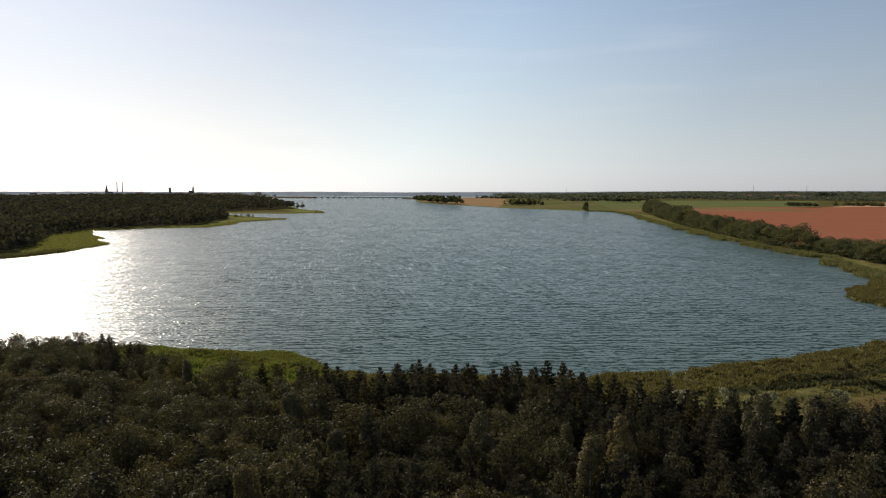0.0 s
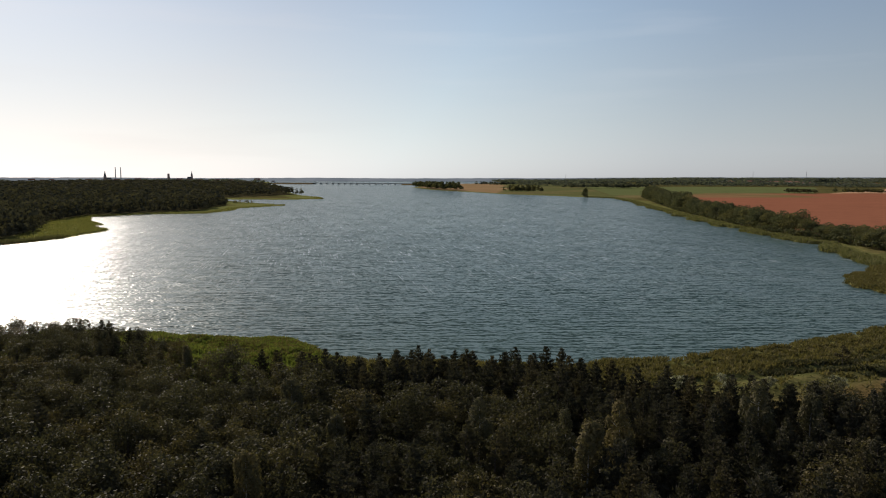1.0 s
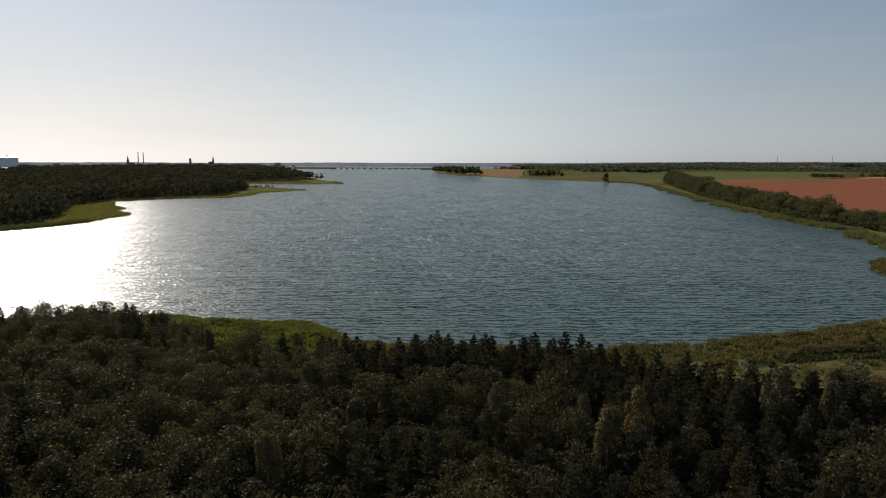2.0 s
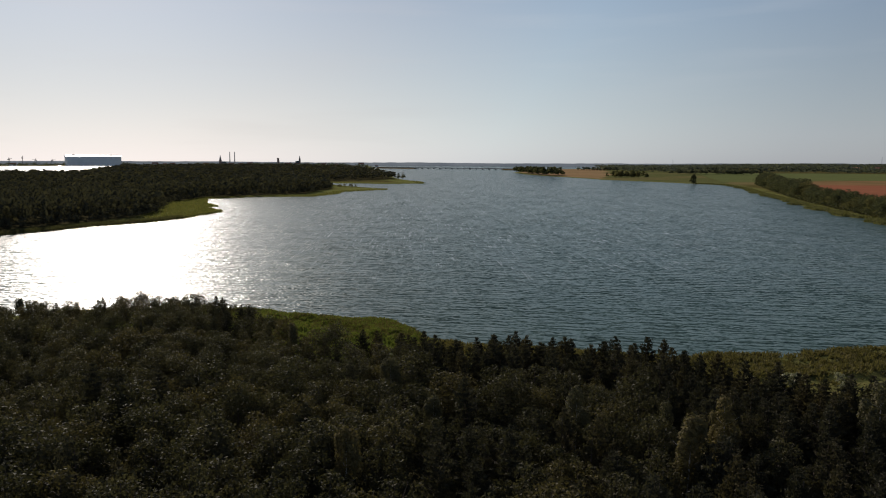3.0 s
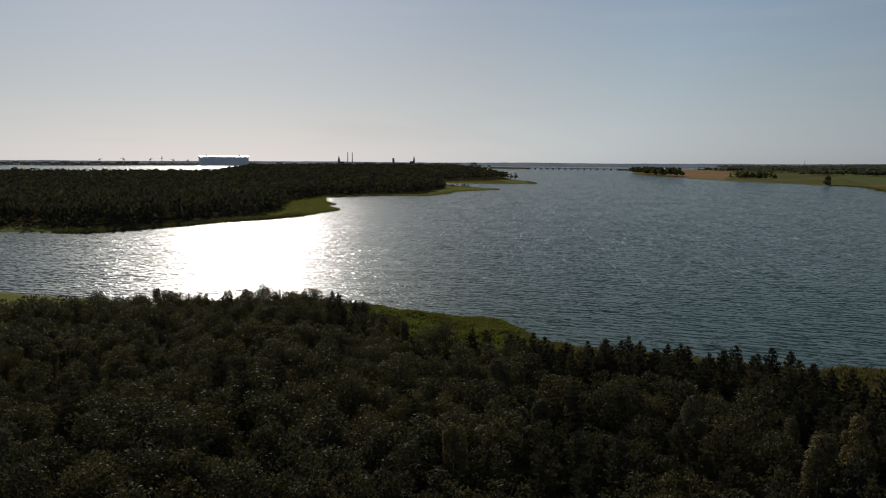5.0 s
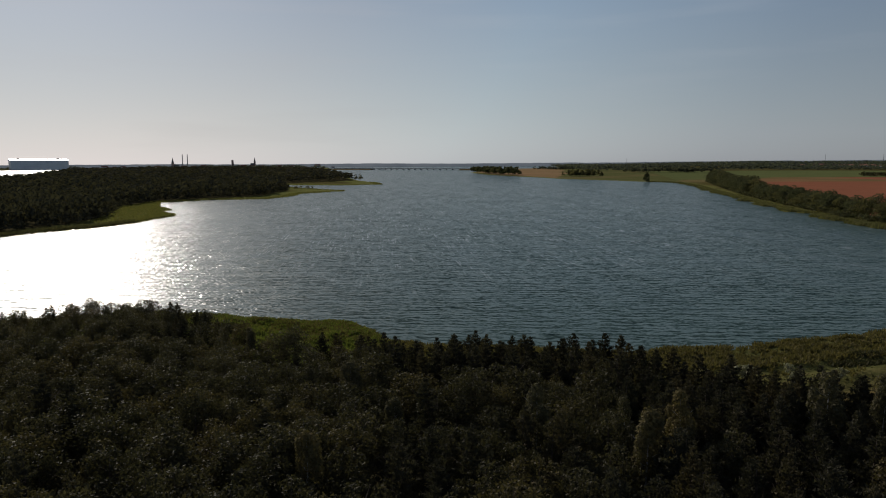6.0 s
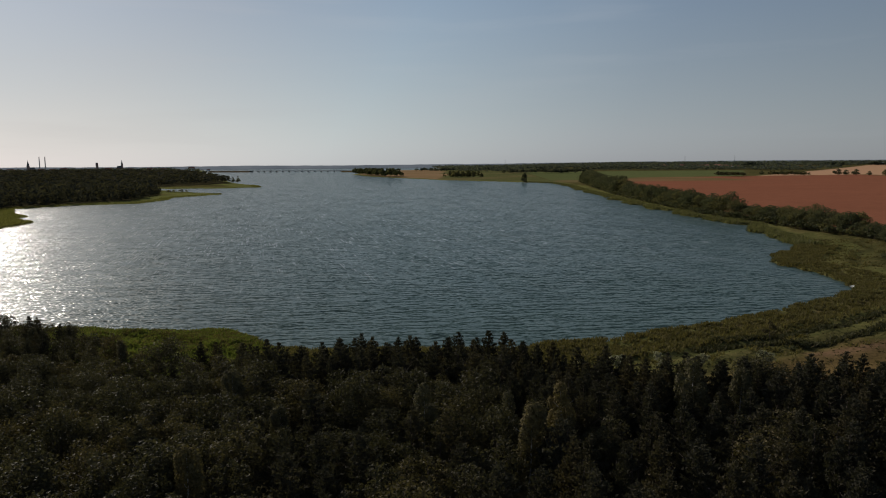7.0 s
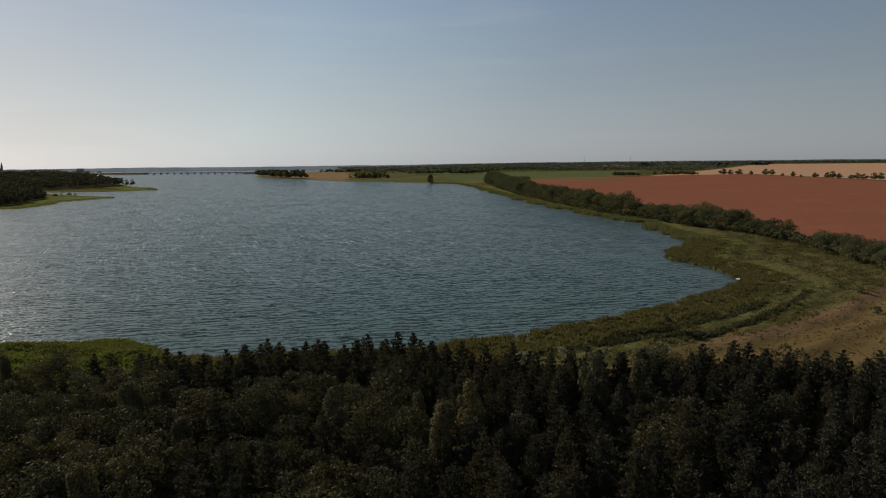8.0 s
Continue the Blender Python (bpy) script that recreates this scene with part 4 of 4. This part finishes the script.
def base_at(name, azimuth, r, turn, label, category, group=""):
    x, y = at(azimuth, r)
    z = float(height(np.array([x]), np.array([y]))[0])
    thing = tagged(new(name), label, category, group)
    thing.matrix_basis = pose(x, y, max(z, 0.0) - 0.5, 0, 0, azimuth + turn)
    return thing


def gable(x0, x1, y0, y1, z0, z1):
    """A ridged roof along x."""
    bm = bmesh.new()
    ym = (y0 + y1) / 2
    v = [bm.verts.new(p) for p in ((x0, y0, z0), (x1, y0, z0), (x1, y1, z0), (x0, y1, z0), (x0, ym, z1), (x1, ym, z1))]
    for f in ((3, 2, 1, 0), (0, 1, 5, 4), (2, 3, 4, 5), (0, 4, 3), (1, 2, 5)):
        bm.faces.new([v[i] for i in f])
    return bm


def ship_hall():
    h = base_at("shipyard_hall", 34.0, 4380, 8, "huge pale blue shipyard hall across the water", "hall")
    part("wall", boxes((-135, 135, -45, 45, 0, 50)), STEEL_BLUE, h)
    part("roof", gable(-138, 138, -47, 47, 50.02, 58), ROOF_PALE, h, "pale low-pitched metal roof")
    for x in (-102, 84):
        part("roof_vent", boxes((x, x + 10, -12, -2, 54.5, 61)), DARK_STEEL, h)
    for i in range(6):
        part("gate_panel", boxes((-120 + 41 * i, -86 + 41 * i, -45.6, -45.02, 0.2, 42)), STEEL_BLUE, h)


def tower_church(azimuth, r, tall, spire, wide, nave, turn, label):
    c = base_at("church", azimuth, r, turn, label, "church", "churches of the far town")
    part("tower", boxes((-wide / 2, wide / 2, -wide / 2, wide / 2, 0, tall)), BRICK_RED, c)
    if spire:
        part("spire", cone(wide * 0.62, 0.3, tall + 0.02, tall + spire, 8), COPPER, c, "dark pointed spire")
    part("nave", boxes((wide / 2 + 0.02, wide / 2 + nave, -wide * 0.7, wide * 0.7, 0, tall * 0.45)), BRICK_RED, c)
    part("nave_roof", gable(wide / 2 + 0.02, wide / 2 + nave, -wide * 0.75, wide * 0.75, tall * 0.45 + 0.02, tall * 0.75), COPPER, c, "steep dark roof")


def chimney(azimuth, r, tall):
    c = base_at("power_chimney", azimuth, r, 0, "tall slender power station chimney on the skyline", "chimney", "twin chimneys")
    part("shaft", cone(3.4, 2.0, 0, tall, 14), PALE_STEEL, c)
    part("rim", cone(2.4, 2.4, tall + 0.02, tall + 2, 14), BRICK_RED, c)


def crane(azimuth, tall, turn):
    c = base_at("harbour_crane", azimuth, 4400, turn, "dark steel harbour crane by the shipyard", "crane", "harbour cranes")
    for x in (-4, 4):
        part("leg", boxes((x - 0.7, x + 0.7, -0.7, 0.7, 0, tall * 0.7)), DARK_STEEL, c)
    part("cabin", boxes((-5, 5, -3, 3, tall * 0.7 + 0.02, tall * 0.8)), DARK_STEEL, c)
    part("mast", boxes((-0.8, 0.8, -0.8, 0.8, tall * 0.8 + 0.02, tall)), DARK_STEEL, c)
    bm = boxes((0.9, tall * 0.45, -0.6, 0.6, tall * 0.86, tall * 0.9))
    part("jib", bm, DARK_STEEL, c)


def house_kind(long, deep, wall, walls, label, group):
    h = tagged(new("house"), label, "house", group)
    part("wall", boxes((-long / 2, long / 2, -deep / 2, deep / 2, 0, wall)), walls, h)
    roof = part("roof", gable(-long / 2 - 0.5, long / 2 + 0.5, -deep / 2 - 0.5, deep / 2 + 0.5, wall + 0.02, wall + deep * 0.45), TILE_RED, h, "red tiled pitched roof")
    part("chimney", boxes((long * 0.2, long * 0.2 + 1.2, -0.6, 0.6, wall + deep * 0.35, wall + deep * 0.45 + 1.4)), BRICK_RED, roof)
    for k in range(3):
        x = -long / 2 + long * (k + 0.5) / 3
        part("window", boxes((x - 0.8, x + 0.8, -deep / 2 - 0.05, -deep / 2 - 0.004, wall * 0.4, wall * 0.75)), DARK_STEEL, h)
    return h


def settle(kind, rows, rng):
    for i, (a, r, s) in enumerate(rows):
        x, y = at(a, r)
        z = float(height(np.array([x]), np.array([y]))[0])
        h = kind if i == 0 else copy_thing(kind, Matrix())
        h.matrix_basis = pose(x, y, z - 0.3, 0, 0, a + rng.uniform(-40, 40)) @ Matrix.Diagonal((s, s, s, 1))


def town():
    rng = np.random.default_rng(21)
    pale = house_kind(22, 12, 9, WHITE_WALL, "pale town house near the far shore", "houses of the far town")
    settle(pale, [(rng.uniform(13, 30), rng.uniform(4150, 4500), rng.uniform(0.7, 1.5)) for _ in range(26)] + [(rng.uniform(33, 50), rng.uniform(4260, 4500), rng.uniform(0.7, 1.6)) for _ in range(22)], rng)
    farm = house_kind(26, 11, 5, WHITE_WALL, "white farmhouse of a distant village", "houses of the far village")
    settle(farm, [(-21.5 - rng.uniform(0, 6.5), rng.uniform(3150, 3300), rng.uniform(0.8, 1.5)) for _ in range(13)] + [(-29 - rng.uniform(0, 3), 3100, 0.7) for _ in range(3)], rng)
    tower_church(25.25, 4520, 34, 30, 11, 30, 30, "brick church with a tall pointed spire on the skyline")
    tower_church(20.95, 4520, 48, 0, 11, 1.5, 10, "brick church tower without a spire on the skyline")
    tower_church(19.3, 4500, 40, 24, 9, 22, 200, "brick church with a steep nave roof on the skyline")
    chimney(24.55, 4450, 80)
    chimney(24.2, 4450, 80)
    for a, tall, turn in ((42.6, 40, 20), (41.0, 44, 200), (39.2, 43, 40), (37.6, 38, 160), (38.4, 54, 80), (36.6, 36, 10)):
        crane(a, tall, turn)
    for a, r, tall in ((-9.8, 4300, 48), (-23.5, 4200, 52), (-27.0, 3600, 50)):
        m = base_at("radio_mast", a, r, 0, "thin lattice radio mast far inland", "mast", "radio masts")
        part("mast_shaft", cone(1.1, 0.5, 0, tall, 5), DARK_STEEL, m)


def bridge():
    """A long low causeway bridge: deck, parapets and a row of piers."""
    a, b = Vector((-578, 3249, 0)), Vector((-173, 3045, 0))
    long = (b - a).length
    thing = tagged(new("bridge"), "long low concrete bridge across the far narrows", "bridge")
    thing.matrix_basis = Matrix.Translation(a) @ Matrix.Rotation(math.atan2(b.y - a.y, b.x - a.x), 4, "Z")
    part("deck", boxes((-235, long + 85, -5, 5, 4.3, 5.5)), CONCRETE, thing)
    for y in (-5, 4.7):
        part("parapet", boxes((-235, long + 85, y, y + 0.3, 5.52, 6.4)), DARK_STEEL, thing)
    n = 14
    for k in range(n + 1):
        x = long * k / n
        part("pier", boxes((x - 1.6, x + 1.6, -4, 4, -1.5, 4.28)), CONCRETE, thing)
    for x0, x1 in ((-235, -8), (long + 8, long + 85)):
        bm = bmesh.new()
        v = [bm.verts.new(p) for p in ((x0, -22, -1.5), (x1, -22, -1.5), (x1, 22, -1.5), (x0, 22, -1.5), (x0, -6, 4.25), (x1, -6, 4.25), (x1, 6, 4.25), (x0, 6, 4.25))]
        for f in ((4, 5, 6, 7), (0, 1, 5, 4), (1, 2, 6, 5), (2, 3, 7, 6), (3, 0, 4, 7)):
            bm.faces.new([v[i] for i in f])
        part("embankment", bm, GROUND, thing, "grassy dark causeway bank")


def boat():
    b = tagged(new("rowing_boat"), "small white rowing boat drawn up on the reedy shore", "boat")
    b.matrix_basis = pose(143.5, 204.5, 0.75, 0, 4, 35) @ Matrix.Diagonal((0.7, 0.7, 0.7, 1))
    bm = bmesh.new()
    ring = []
    for k in range(9):
        f = k / 8
        w = 0.75 * math.sin(math.pi * min(1, 0.12 + 0.75 * f) ** 0.8) if k < 8 else 0.05
        ring.append((bm.verts.new((-2 + 4 * f, w, 0.55 + 0.15 * f * f)), bm.verts.new((-2 + 4 * f, 0.55 * w, 0.05)), bm.verts.new((-2 + 4 * f, -0.55 * w, 0.05)), bm.verts.new((-2 + 4 * f, -w, 0.55 + 0.15 * f * f))))
    for p, q in zip(ring, ring[1:]):
        for i in range(3):
            bm.faces.new((p[i], p[i + 1], q[i + 1], q[i]))
    bm.faces.new(ring[0])
    bmesh.ops.solidify(bm, geom=bm.faces[:], thickness=0.05)
    part("hull", bm, BOAT_PAINT, b)
    for x in (-1.0, 0.3):
        part("thwart", boxes((x, x + 0.25, -0.55, 0.55, 0.38, 0.42)), PLANK, b)


ship_hall()
town()
bridge()
boat()
